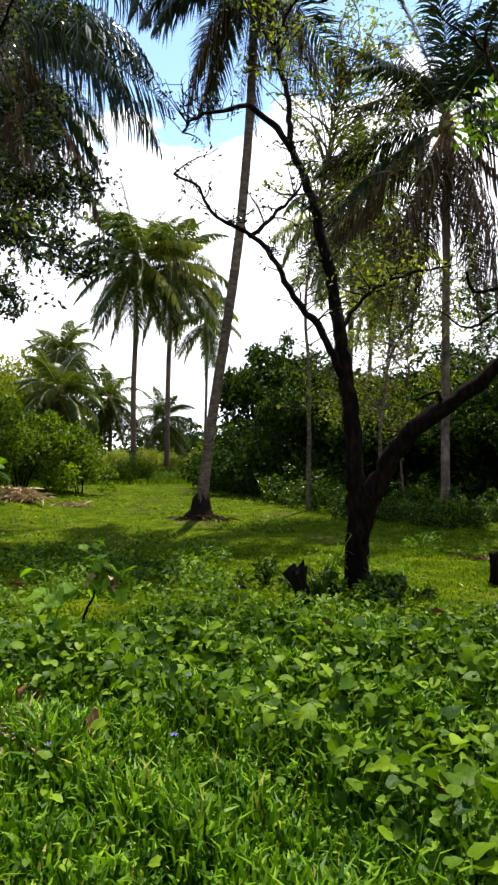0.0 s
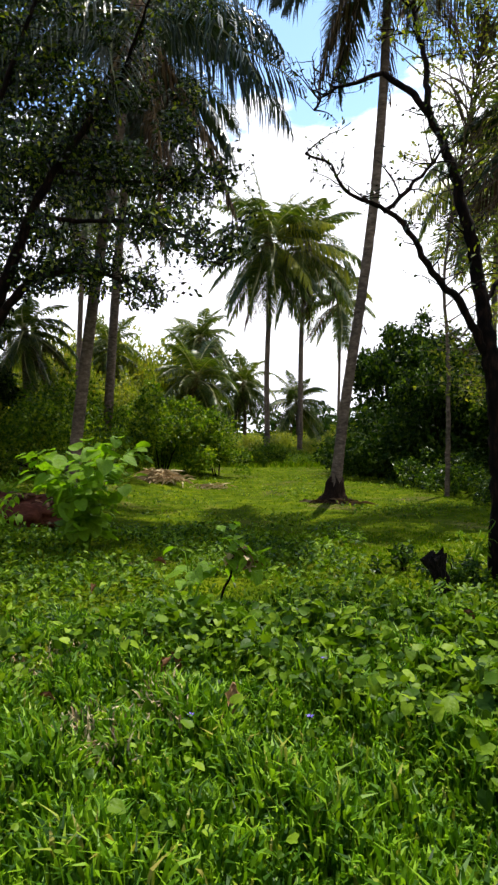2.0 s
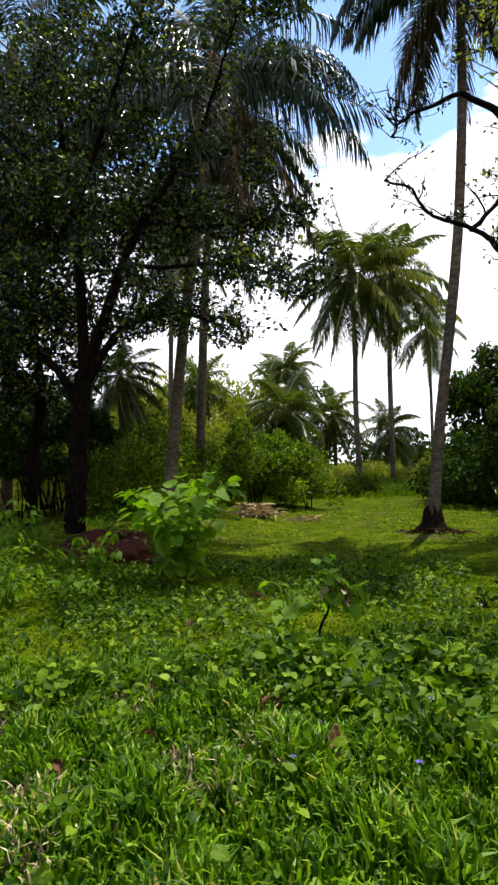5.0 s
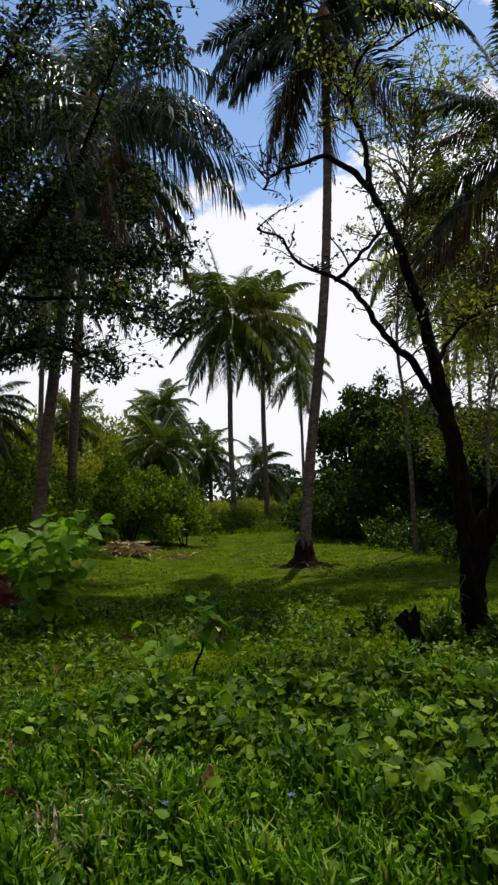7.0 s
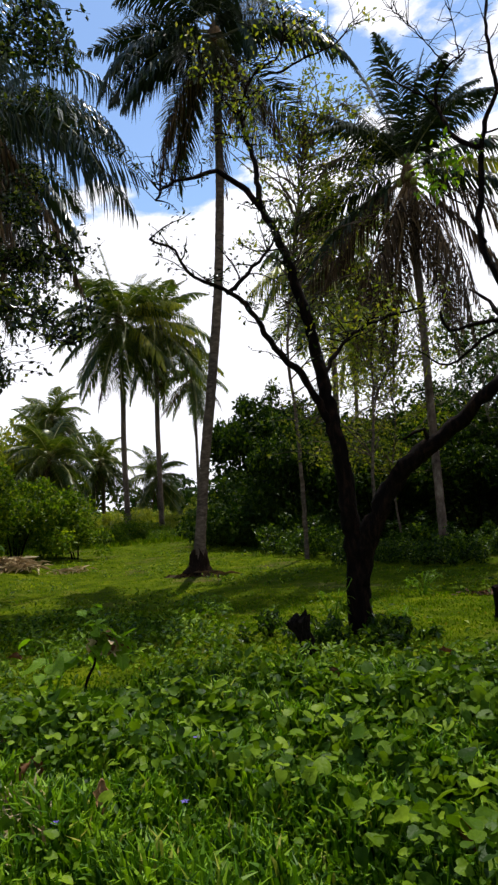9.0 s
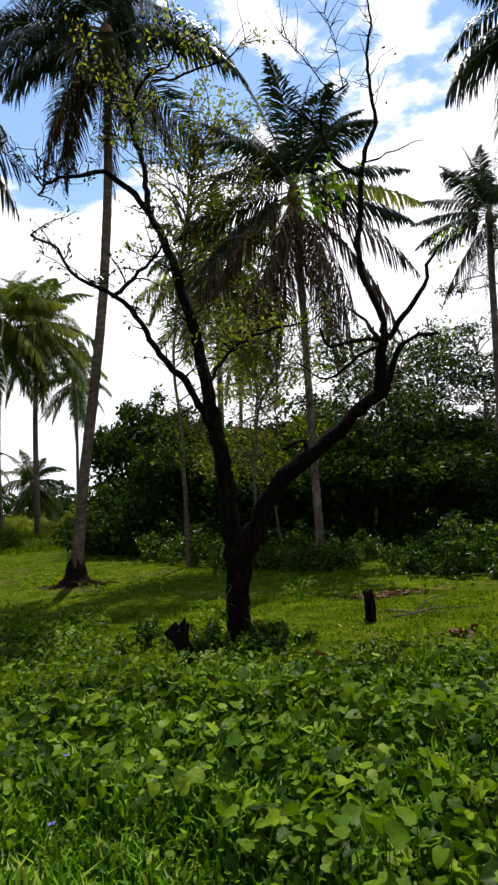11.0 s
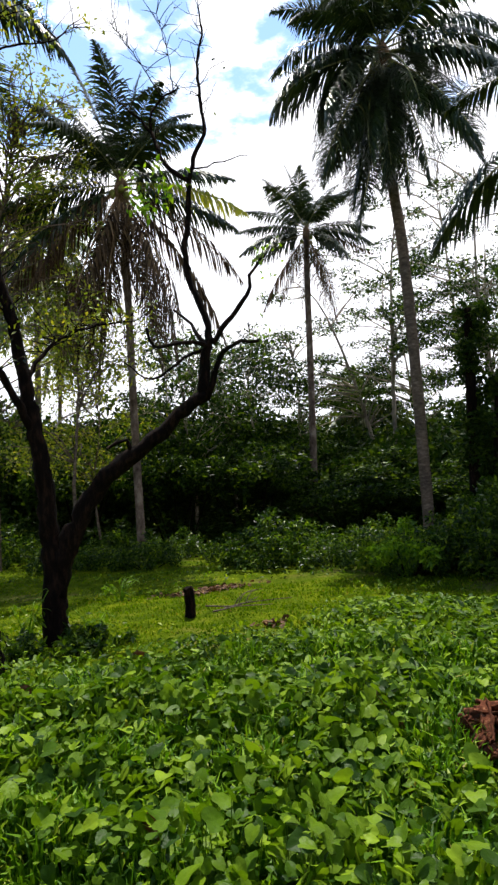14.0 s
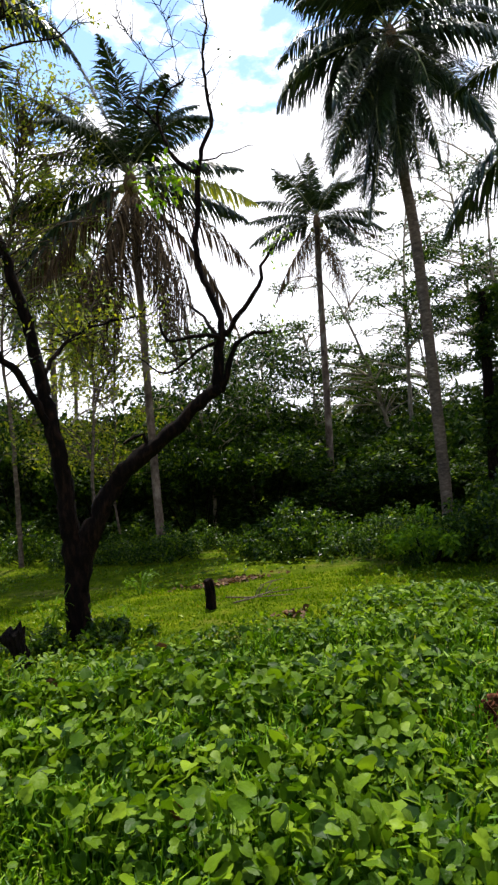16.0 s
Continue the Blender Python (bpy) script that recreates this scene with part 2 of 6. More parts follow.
def mesh_of(name, v, f, material, smooth=True):
    """A mesh from arrays: v is n x 3, f is m x 3 or m x 4, or a list of such face arrays."""
    me = bpy.data.meshes.new(name)
    groups = [np.asarray(g, dtype=np.int64) for g in (f if isinstance(f, list) else [f])]
    groups = [g for g in groups if len(g)]
    v = np.asarray(v, dtype=np.float32)
    me.vertices.add(len(v))
    me.vertices.foreach_set("co", v.ravel())
    loops = np.concatenate([g.ravel() for g in groups])
    sizes = np.concatenate([np.full(len(g), g.shape[1]) for g in groups])
    starts = np.concatenate([[0], np.cumsum(sizes)[:-1]])
    me.loops.add(len(loops))
    me.loops.foreach_set("vertex_index", loops.astype(np.int32))
    me.polygons.add(len(sizes))
    me.polygons.foreach_set("loop_start", starts.astype(np.int32))
    me.polygons.foreach_set("loop_total", sizes.astype(np.int32))
    me.polygons.foreach_set("use_smooth", np.full(len(sizes), smooth))
    me.materials.append(material)
    me.update(calc_edges=True)
    me.validate()
    return me


def part(name, mesh, parent=None, label="", m=None):
    ob = new(name, mesh)
    if parent is not None:
        ob.parent = parent
    if m is not None:
        ob.matrix_basis = m
    if label:
        ob["label"] = label
    return ob


def join(pieces):
    """Several (v, f) into one; the faces may be mixed in size."""
    vs, fs, n = [], {}, 0
    for v, f in pieces:
        for g in (f if isinstance(f, list) else [f]):
            g = np.asarray(g)
            if len(g):
                fs.setdefault(g.shape[1], []).append(g + n)
        vs.append(np.asarray(v))
        n += len(v)
    return np.concatenate(vs), [np.concatenate(g) for g in fs.values()]


def spline(points, step):
    """Catmull-Rom through the points, about one sample each step metres. Returns places and the parameter 0..1."""
    p = np.asarray(points, float)
    q = np.vstack([2 * p[0] - p[1], p, 2 * p[-1] - p[-2]])
    out = []
    for i in range(len(p) - 1):
        a, b, c, d = q[i : i + 4]
        k = max(2, int(np.linalg.norm(c - b) / step))
        t = np.linspace(0, 1, k, endpoint=False)[:, None]
        out.append(0.5 * (2 * b + (c - a) * t + (2 * a - 5 * b + 4 * c - d) * t**2 + (3 * b - a - 3 * c + d) * t**3))
    out.append(p[-1:])
    c = np.concatenate(out)
    s = np.concatenate([[0], np.cumsum(np.linalg.norm(np.diff(c, axis=0), axis=1))])
    return c, s / s[-1]


def tube(c, r, sides=8, rough=0.0, seed=0, cap=True):
    """A round limb along the places c with the radii r."""
    c, r = np.asarray(c, float), np.broadcast_to(np.asarray(r, float), (len(c),))
    t = np.gradient(c, axis=0)
    t /= np.linalg.norm(t, axis=1)[:, None] + 1e-9
    ref = np.array([1.0, 0.0, 0.0]) if abs(t[0][0]) < 0.8 else np.array([0.0, 1.0, 0.0])
    u = np.zeros_like(c)
    for i in range(len(c)):
        ref = ref - t[i] * (ref @ t[i])
        ref /= np.linalg.norm(ref) + 1e-9
        u[i] = ref
    w = np.cross(t, u)
    a = np.linspace(0, 2 * np.pi, sides, endpoint=False)
    g = np.random.default_rng(seed)
    rr = r[:, None] * (1 + rough * g.uniform(-1, 1, (len(c), sides)))
    v = c[:, None] + rr[..., None] * (np.cos(a)[None, :, None] * u[:, None] + np.sin(a)[None, :, None] * w[:, None])
    v = v.reshape(-1, 3)
    i, j = np.meshgrid(np.arange(len(c) - 1), np.arange(sides), indexing="ij")
    k = (j + 1) % sides
    f = np.stack([i * sides + j, i * sides + k, (i + 1) * sides + k, (i + 1) * sides + j], -1).reshape(-1, 4)
    if cap:
        n = len(v)
        v = np.vstack([v, c[:1], c[-1:]])
        e = (len(c) - 1) * sides
        caps = [[n, (q + 1) % sides, q] for q in range(sides)] + [[n + 1, e + q, e + (q + 1) % sides] for q in range(sides)]
        return v, [f, np.array(caps)]
    return v, f


def limb(points, r0, r1, sides=8, step=0.15, rough=0.1, seed=0, wobble=0.0):
    c, s = spline(points, step)
    if wobble:
        g = np.random.default_rng(seed + 5)
        w = g.normal(0, wobble, (len(c), 3))
        w[0] = w[-1] = 0
        c = c + w
    return tube(c, r0 + (r1 - r0) * s, sides, rough, seed)


def turns(yaw, tilt, roll):
    """n x 3 x 3: roll about the leaf's own length, tilt its tip up, then turn it round."""
    cy, sy, ct, st, cr, sr = np.cos(yaw), np.sin(yaw), np.cos(tilt), np.sin(tilt), np.cos(roll), np.sin(roll)
    z, o = np.zeros_like(yaw), np.ones_like(yaw)
    rz = np.stack([cy, -sy, z, sy, cy, z, z, z, o], -1).reshape(-1, 3, 3)
    rx = np.stack([o, z, z, z, ct, -st, z, st, ct], -1).reshape(-1, 3, 3)
    ry = np.stack([cr, z, sr, z, o, z, -sr, z, cr], -1).reshape(-1, 3, 3)
    return rz @ rx @ ry


def scatter(template, at, rot, size):
    tv, tf = template
    size = np.asarray(size, float)
    size = size[:, None, None] if size.ndim == 1 else size[:, None, :]
    v = np.einsum("nij,nkj->nki", rot, tv[None] * size) + at[:, None]
    f = tf[None] + (np.arange(len(at)) * len(tv))[:, None, None]
    return v.reshape(-1, 3), f.reshape(-1, tf.shape[1])


def leaf_fan(outline, fold=0.12, droop=0.15):
    """A leaf of length 1 along +y from its stalk, half outline given as (width, along); folded at the midrib, tip bent down."""
    left = [(-w, y, fold * w * 2 - droop * y * y) for w, y in outline]
    right = [(w, y, fold * w * 2 - droop * y * y) for w, y in outline]
    mid = (0.0, 0.42, -droop * 0.18)
    v = np.array([mid, (0, 0, 0), *right, (0, 1, -droop), *left[::-1]])
    n = len(v) - 1
    f = np.array([[0, 1 + i, 1 + (i + 1) % n] for i in range(n)])
    return v, f


def soft_leaf(outline, fold=0.12, droop=0.2, wave=0.03):
    """As leaf_fan, with an inner ring, so that the blade is cupped and its rim waves."""
    half = np.array(outline)
    rim = np.vstack([[(0, 0)], half, [(0, 1)], (half * [-1, 1])[::-1]])
    mid = np.array([0.0, 0.4])
    ring = mid + (rim - mid) * 0.55
    n = len(rim)

    def lift(p, k):
        return fold * np.abs(p[:, 0]) ** 0.8 * 1.8 - droop * p[:, 1] ** 2 + wave * k * np.sin(np.arange(n) * 2.1)

    v = np.vstack([np.column_stack([rim, lift(rim, 1.0)]), np.column_stack([ring, lift(ring, 0.2)]), [(0, 0.4, -0.16 * droop - 0.01)]])
    i = np.arange(n)
    j = (i + 1) % n
    f = np.vstack([np.stack([i, j, n + j], -1), np.stack([i, n + j, n + i], -1), np.stack([n + i, n + j, np.full(n, 2 * n)], -1)])
    return v, f


HEART = soft_leaf([(0.22, -0.14), (0.42, -0.05), (0.52, 0.14), (0.5, 0.42), (0.38, 0.69), (0.18, 0.9)], 0.12, 0.2)
LOBED = soft_leaf([(0.24, -0.13), (0.43, -0.06), (0.48, 0.09), (0.55, 0.28), (0.46, 0.5), (0.35, 0.71), (0.16, 0.91)], 0.1, 0.25, 0.035)
PLAINHEART = leaf_fan([(0.22, -0.14), (0.42, -0.05), (0.52, 0.14), (0.5, 0.42), (0.38, 0.69), (0.18, 0.9)], 0.12, 0.2)
OVAL = leaf_fan([(0.16, 0.1), (0.26, 0.4), (0.17, 0.75)], 0.15, 0.25)
SMALL = (np.array([(0, 0, 0), (0.24, 0.45, 0.05), (0, 1, -0.1), (-0.24, 0.45, 0.05)]), np.array([[0, 1, 2], [0, 2, 3]]))
LONG = (np.array([(0, 0, 0), (0.15, 0.4, 0.04), (0, 1, -0.25), (-0.15, 0.4, 0.04)]), np.array([[0, 1, 2], [0, 2, 3]]))
BLADE = (
    np.array([(-0.4, 0, 0), (0.4, 0, 0), (-0.5, 0.06, 0.42), (0.5, 0.06, 0.42), (-0.4, 0.28, 0.75), (0.4, 0.28, 0.75), (0, 0.75, 0.86)]),
    np.array([[0, 1, 3], [0, 3, 2], [2, 3, 5], [2, 5, 4], [4, 5, 6]]),
)
SHORT = (np.array([(-0.5, 0, 0), (0.5, 0, 0), (-0.35, 0.15, 0.6), (0.35, 0.15, 0.6), (0, 0.5, 0.95)]), np.array([[0, 1, 3], [0, 3, 2], [2, 3, 4]]))


def random_turns(g, n, flat=0.6, spread=1.0):
    return turns(g.uniform(0, 2 * np.pi, n), g.normal(-0.25, flat, n), g.normal(0, spread, n))


def clumps(g, centres, radii, n, size, template=SMALL, flat=0.6, squash=0.8):
    """n leaves in loose clumps round the given centres."""
    centres, radii = np.asarray(centres, float), np.broadcast_to(np.asarray(radii, float), (len(centres),))
    k = g.choice(len(centres), n, p=radii**2 / (radii**2).sum())
    d = g.normal(0, 1, (n, 3))
    d *= (g.uniform(0.25, 1, n) ** 0.45 / np.linalg.norm(d, axis=1))[:, None]
    d[:, 2] *= squash
    at = centres[k] + d * radii[k][:, None]
    s = size * g.uniform(0.6, 1.35, n)
    return scatter(template, at, random_turns(g, n, flat), s)


def smooth01(x, a, b):
    t = np.clip((np.asarray(x, float) - a) / (b - a), 0, 1)
    return t * t * (3 - 2 * t)


def ground_z(x, y):
    """Height of the ground: nearly level, a low bank towards the trees on the left."""
    x, y = np.asarray(x, float), np.asarray(y, float)
    bank = 0.42 * smooth01(-x, 4.2, 7.2) * smooth01(y, 5.0, 9.0) * (1 - smooth01(y, 16, 24))
    bank = bank - 0.25 * smooth01(x, 4.0, 7.5) * smooth01(y, 8.0, 13.0) * (1 - smooth01(y, 30, 60))
    ripple = 0.022 * np.sin(1.7 * x + 0.6) * np.sin(1.3 * y + 0.4) + 0.012 * np.sin(4.1 * x + 2.0 * y)
    return bank + ripple * (1 - smooth01(np.hypot(x, y), 30, 60))


def gz(x, y):
    return float(ground_z(x, y))


# ---------------------------------------------------------------- ground
_u = np.linspace(-1, 1, 181)
_gx = 16 * _u + 800 * np.sign(_u) * np.abs(_u) ** 7
_X, _Y = np.meshgrid(_gx, _gx + 9.0, indexing="ij")
_V = np.stack([_X, _Y, ground_z(_X, _Y)], -1).reshape(-1, 3)
_i, _j = np.meshgrid(np.arange(180), np.arange(180), indexing="ij")
_F = np.stack([_i * 181 + _j, (_i + 1) * 181 + _j, (_i + 1) * 181 + _j + 1, _i * 181 + _j + 1], -1).reshape(-1, 4)
tagged(new("ground", mesh_of("ground", _V, _F, M_GROUND)), "grassy clearing floor with patches of bare soil", "ground", kind="structure")


# ---------------------------------------------------------------- coconut palms
def frond_mesh(name, length, rise, bend, pairs, leaflet, width, hang, mats, seed, broken=0.0, rib=0.035):
    """A feather frond from the origin along +y: rise is its first slope in degrees, bend the degrees by which it arches over."""
    g = np.random.default_rng(seed)
    n = 16
    ang = np.radians(rise - bend * np.linspace(0, 1, n) ** 1.3)
    step = length / (n - 1)
    c = np.zeros((n, 3))
    c[1:, 1] = np.cumsum(np.cos(ang[:-1]) * step)
    c[1:, 2] = np.cumsum(np.sin(ang[:-1]) * step)
    c[:, 0] = 0.07 * length * g.normal() * np.linspace(0, 1, n) ** 2
    stalk = tube(c[::2], np.linspace(rib, 0.006, n)[::2], 5)
    s = np.repeat(np.linspace(0.12, 0.995, pairs), 2) + g.uniform(-0.004, 0.004, 2 * pairs)
    side = np.tile([1.0, -1.0], pairs)
    keep = (g.uniform(0, 1, len(s)) > broken) & (np.sin(s * 41 + seed) > -0.985)
    s, side = s[keep], side[keep]
    at = np.stack([np.interp(s, np.linspace(0, 1, n), c[:, k]) for k in range(3)], -1)
    a = np.interp(s, np.linspace(0, 1, n), ang)
    along = np.stack([0 * a, np.cos(a), np.sin(a)], -1)
    up = np.stack([0 * a, -np.sin(a), np.cos(a)], -1)
    out = np.stack([side, 0 * a, 0 * a], -1)
    ln = leaflet * (0.35 + 0.85 * np.sin(np.pi * np.clip(s * 0.9 + 0.1, 0, 1)) ** 0.7) * (1 - 0.5 * smooth01(s, 0.6, 1.0)) * g.uniform(0.68, 1.15, len(s))
    fwd = 0.3 + 0.45 * float(smooth01(rise, 45, 80)) + (0.55 - 0.3 * float(smooth01(rise, 45, 80))) * s ** 1.5 + g.normal(0, 0.12, len(s))
    d = out * np.cos(fwd)[:, None] + along * np.sin(fwd)[:, None] + up * (0.14 + g.normal(0, 0.08, len(s)))[:, None]
    d /= np.linalg.norm(d, axis=1)[:, None]
    down = np.array([0, 0, -1.0])
    h = np.clip(hang * g.uniform(0.75, 1.2, len(s)), 0, 1.25)
    p, pts = at, [at]
    for k, share in ((0.18, 0.3), (0.62, 0.36), (1.0, 0.34)):  # each blade bows over under its own weight
        q = np.clip(h * k, 0, 1)[:, None]
        e = d * (1 - 0.93 * q) + down * q
        e /= np.linalg.norm(e, axis=1)[:, None]
        p = p + e * (ln * share)[:, None]
        pts.append(p)
    w = along * (width / 2) * 0.9 + up * (width / 2) * 0.35
    v = np.stack([pts[0] - w * 0.45, pts[0] + w * 0.45, pts[1] - w, pts[1] + w, pts[2] - w * 0.75, pts[2] + w * 0.75, pts[3]], 1).reshape(-1, 3)
    b = (np.arange(len(s)) * 7)[:, None]
    f3 = np.concatenate([b + [0, 1, 3], b + [0, 3, 2], b + [2, 3, 5], b + [2, 5, 4], b + [4, 5, 6]])
    return mesh_of(name, v, f3, mats[0], smooth=False), mesh_of(name + "_stalk", *stalk, mats[1])


FROND_KINDS = {  # leaf and stalk material, pairs, leaflet length and width, missing share, stalk radius
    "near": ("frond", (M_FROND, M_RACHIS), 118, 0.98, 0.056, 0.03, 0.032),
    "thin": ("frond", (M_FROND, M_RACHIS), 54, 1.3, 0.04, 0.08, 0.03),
    "far": ("frond", (M_FRONDSUNLIT, M_RACHISSUNLIT), 96, 0.92, 0.07, 0.04, 0.055),
    "yellow": ("yellowing_frond", (M_FRONDYELLOW, M_RACHIS), 70, 1.1, 0.055, 0.08, 0.04),
    "dry": ("dry_frond", (M_FRONDDEAD, M_RACHISDEAD), 66, 0.85, 0.046, 0.14, 0.026),
}
_FRONDS = {}


def frond(kind, rise, bend, variant):
    """A frond of 4 m, kept and shared by all palms that have one alike."""
    rise, bend = int(round(rise / 8)) * 8, int(round(bend / 10)) * 10
    key = (kind, rise, bend, variant)
    if key not in _FRONDS:
        name, mats, pairs, leaflet, width, broken, rib = FROND_KINDS[kind]
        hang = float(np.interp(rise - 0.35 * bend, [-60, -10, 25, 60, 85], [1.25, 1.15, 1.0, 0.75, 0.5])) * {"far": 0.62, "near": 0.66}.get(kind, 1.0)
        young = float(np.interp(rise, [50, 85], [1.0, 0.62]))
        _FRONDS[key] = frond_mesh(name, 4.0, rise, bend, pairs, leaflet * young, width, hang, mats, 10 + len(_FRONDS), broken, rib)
    return _FRONDS[key]


def coconut_mesh():
    bm = bmesh.new()
    bmesh.ops.create_icosphere(bm, subdivisions=2, radius=0.11)
    for v in bm.verts:
        v.co.z *= 1.22
        k = math.atan2(v.co.y, v.co.x)
        v.co.x *= 1 + 0.06 * math.cos(3 * k)
        v.co.y *= 1 + 0.06 * math.cos(3 * k)
    me = bpy.data.meshes.new("coconut")
    bm.to_mesh(me)
    bm.free()
    me.materials.append(M_COCONUT)
    for p in me.polygons:
        p.use_smooth = True
    return me


COCONUT = coconut_mesh()


AGES = [(72, 48), (62, 66), (48, 84), (32, 94), (12, 86), (-14, 66), (-40, 40), (-62, 18)]


def palm(path, r0, label, size=1.0, fronds=24, dry=4, nuts=6, near=True, seed=0, crown=(), yellow=(), brown=(), base_flare=1.5, ring=0.13, turn=0.0, skirt=1.0, youth=1.0, rooted=False, taper=0.25, steep=90, leafage="", bark=M_PALMBARK):
    """A coconut palm whose trunk follows path, from the ground to the crown's heart.
    crown, yellow and brown list fronds as (bearing in degrees, first slope, arch); the bearing counts from the cross direction as seen from the clearing."""
    g = np.random.default_rng(seed)
    base = np.array(path[0], float)
    root = thing("coconut_palm", tuple(base), label, "palm tree", "coconut palms")
    p = np.array(path, float) - base
    p[0, 2] -= 0.15
    c, s = spline(p, ring / 2)
    hgt = s * np.linalg.norm(p[-1])
    r = r0 * (1 - taper * s) * (1 + (base_flare - 1) * np.exp(-hgt / 0.35))
    saw = (np.arange(len(c)) % 2) * g.uniform(0.0, 0.05 if near else 0.03, len(c))
    part("trunk", mesh_of("trunk", *tube(c, r * (1 + saw), 14 if near else 8, 0.035, seed), bark), root)
    if rooted:  # dark mat of roots round the foot
        k = np.linspace(0, 1, 8)
        lean = (p[1] - p[0]) / (p[1][2] - p[0][2])
        mat = p[0] + lean * (0.72 * k)[:, None]
        part("root_mass", mesh_of("root_mass", *tube(mat, r0 * (np.array([3.5, 3.0, 2.45, 2.05, 1.75, 1.5, 1.3, 0.9])), 22, 0.3, seed + 9), M_ROOT), root, "dark mat of exposed roots")
    top = p[-1]
    # sheath of fibre under the crown
    k = np.linspace(0, 1, 7)
    sheath = np.stack([top[0] + 0 * k, top[1] + 0 * k, top[2] - 0.75 * size + 1.05 * size * k], -1)
    part("crown_sheath", mesh_of("crown_sheath", *tube(sheath, size * np.array([0.13, 0.19, 0.24, 0.25, 0.22, 0.15, 0.07]), 9, 0.14, seed + 3), M_FIBRE), root, "brown fibrous leaf bases")
    cross = math.degrees(math.atan2(base[0], base[1])) + 90

    def hang(kind, bearing, rise, bend, grow, label=""):
        leaf, stalk = frond(kind, rise, bend, int(g.integers(2)))
        low = size * float(np.interp(rise, [-60, 80], [-0.3, 0.3]))
        grow *= float(np.interp(rise, [-60, -10, 20], [1.3, 1.18, 1.0]))  # the oldest are the longest
        m = pose(*(top + [0, 0, low]), 0, g.normal(0, 14), bearing - cross) @ Matrix.Scale(size * grow, 4)
        part("midrib", stalk, part("dry_frond" if kind == "dry" else "frond", leaf, root, label, m))

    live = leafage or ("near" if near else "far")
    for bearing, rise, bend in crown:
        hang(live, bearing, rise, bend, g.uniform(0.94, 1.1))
    for i in range(0 if crown else fronds):
        age = min(7.0, max(0.0, 7.2 * (i / max(1, fronds - 1)) ** (0.85 * youth) + g.normal(0, 0.35)))
        k = int(age) if age < 7 else 6
        rise, bend = ((1 - age + k) * np.array(AGES[k]) + (age - k) * np.array(AGES[k + 1])).tolist()
        hang(live, math.degrees(i * 2.39996) + turn + g.normal(0, 20), min(rise, steep + g.normal(0, 4)), bend, g.uniform(0.82, 1.1))
    for bearing, rise, bend in yellow:
        hang("yellow", bearing, rise, bend, 1.08, "yellowing feather frond")
    for bearing, rise, bend in brown:
        hang("dry", bearing, rise, bend, skirt * g.uniform(0.85, 1.1), "dry brown hanging frond")
    for i in range(0 if brown else dry):
        rise, bend = ((-34, 50), (-52, 34), (-66, 22), (-80, 8))[i % 4]
        hang("dry", i * 137.5 + turn + g.normal(0, 15), rise, bend, 0.85 * skirt * g.uniform(0.8, 1.1), "dry brown hanging frond")
    for i in range(nuts):
        a = i * 2.1 + g.uniform(0, 1)
        part("coconut", COCONUT, root, "green coconut" if i == 0 else "", pose(top[0] + 0.33 * size * math.cos(a), top[1] + 0.33 * size * math.sin(a), top[2] - size * g.uniform(0.35, 0.75), g.normal(0, 15), g.normal(0, 15), 0) @ Matrix.Scale(min(1.25, size * 1.1), 4))
    return root


def on_ground(x, y, *rest):
    return [(x, y, gz(x, y)), *rest]


palm(on_ground(-1.07, 13.17, (-0.79, 13.18, 2.14), (-0.5, 13.19, 4.0), (-0.2, 13.2, 6.2), (0.0, 13.2, 8.5), (0.09, 13.2, 10.4), (0.15, 13.2, 12.1)), 0.112,
     "tall leaning coconut palm with ringed grey trunk", 0.73, dry=0, nuts=8, seed=1, base_flare=1.9, rooted=True,
     crown=[(0, 26, 74), (12, 48, 84), (340, 2, 62), (320, -38, 40), (182, -14, 62), (195, -32, 44), (172, 18, 72), (160, 40, 84), (188, 2, 80), (60, 70, 30), (120, 76, 24), (150, 62, 56), (30, 64, 56), (240, 58, 70), (300, 44, 88), (215, 26, 90), (275, 20, 96), (80, 28, 80), (110, 6, 76), (50, -10, 60), (135, -24, 48), (255, -34, 40), (285, -56, 18)],
     brown=[(200, -74, 12), (330, -70, 14), (250, -80, 6), (290, -62, 20), (40, -70, 14), (140, -76, 8), (180, -56, 30), (10, -52, 30)])
palm(on_ground(-5.85, 31.46, (-5.86, 31.46, 4.2), (-5.75, 31.48, 7.4), (-5.73, 31.49, 11.3)), 0.15,
     "mature coconut palm with full green crown", 0.86, nuts=8, near=False, seed=2,
     crown=[(180, 74, 14), (0, 70, 18), (180, 60, 26), (0, 54, 34), (190, 84, 8), (184, 56, 56), (356, 54, 62), (200, -60, 16), (340, -62, 14), (250, -70, 10), (290, -66, 12), (215, -52, 24), (325, -48, 26), (182, 32, 78), (186, 12, 70), (178, -6, 50), (200, -46, 30), (190, -24, 40), (222, -62, 14), (318, -60, 16), (345, -34, 36), (340, 22, 84), (110, 54, 84), (60, 40, 80), (120, 34, 86), (250, 50, 84), (230, 46, 84), (300, 46, 90), (270, 22, 96), (245, 0, 84), (290, -14, 72), (100, 4, 80), (140, -20, 56), (45, -20, 60), (265, -48, 30)],
     yellow=[(340, 22, 60), (346, -4, 40), (330, -30, 36)], brown=[(250, -70, 10), (300, -76, 8), (190, -70, 14), (10, -66, 16)])
palm(on_ground(-4.35, 32.71, (-4.25, 32.73, 5.8), (-4.1, 32.73, 8.5), (-3.9, 32.77, 11.2)), 0.145,
     "mature coconut palm with yellowing fronds in its crown", 0.84, 30, 8, 6, False, 3, yellow=[(352, -26, 40)], turn=10, steep=84)
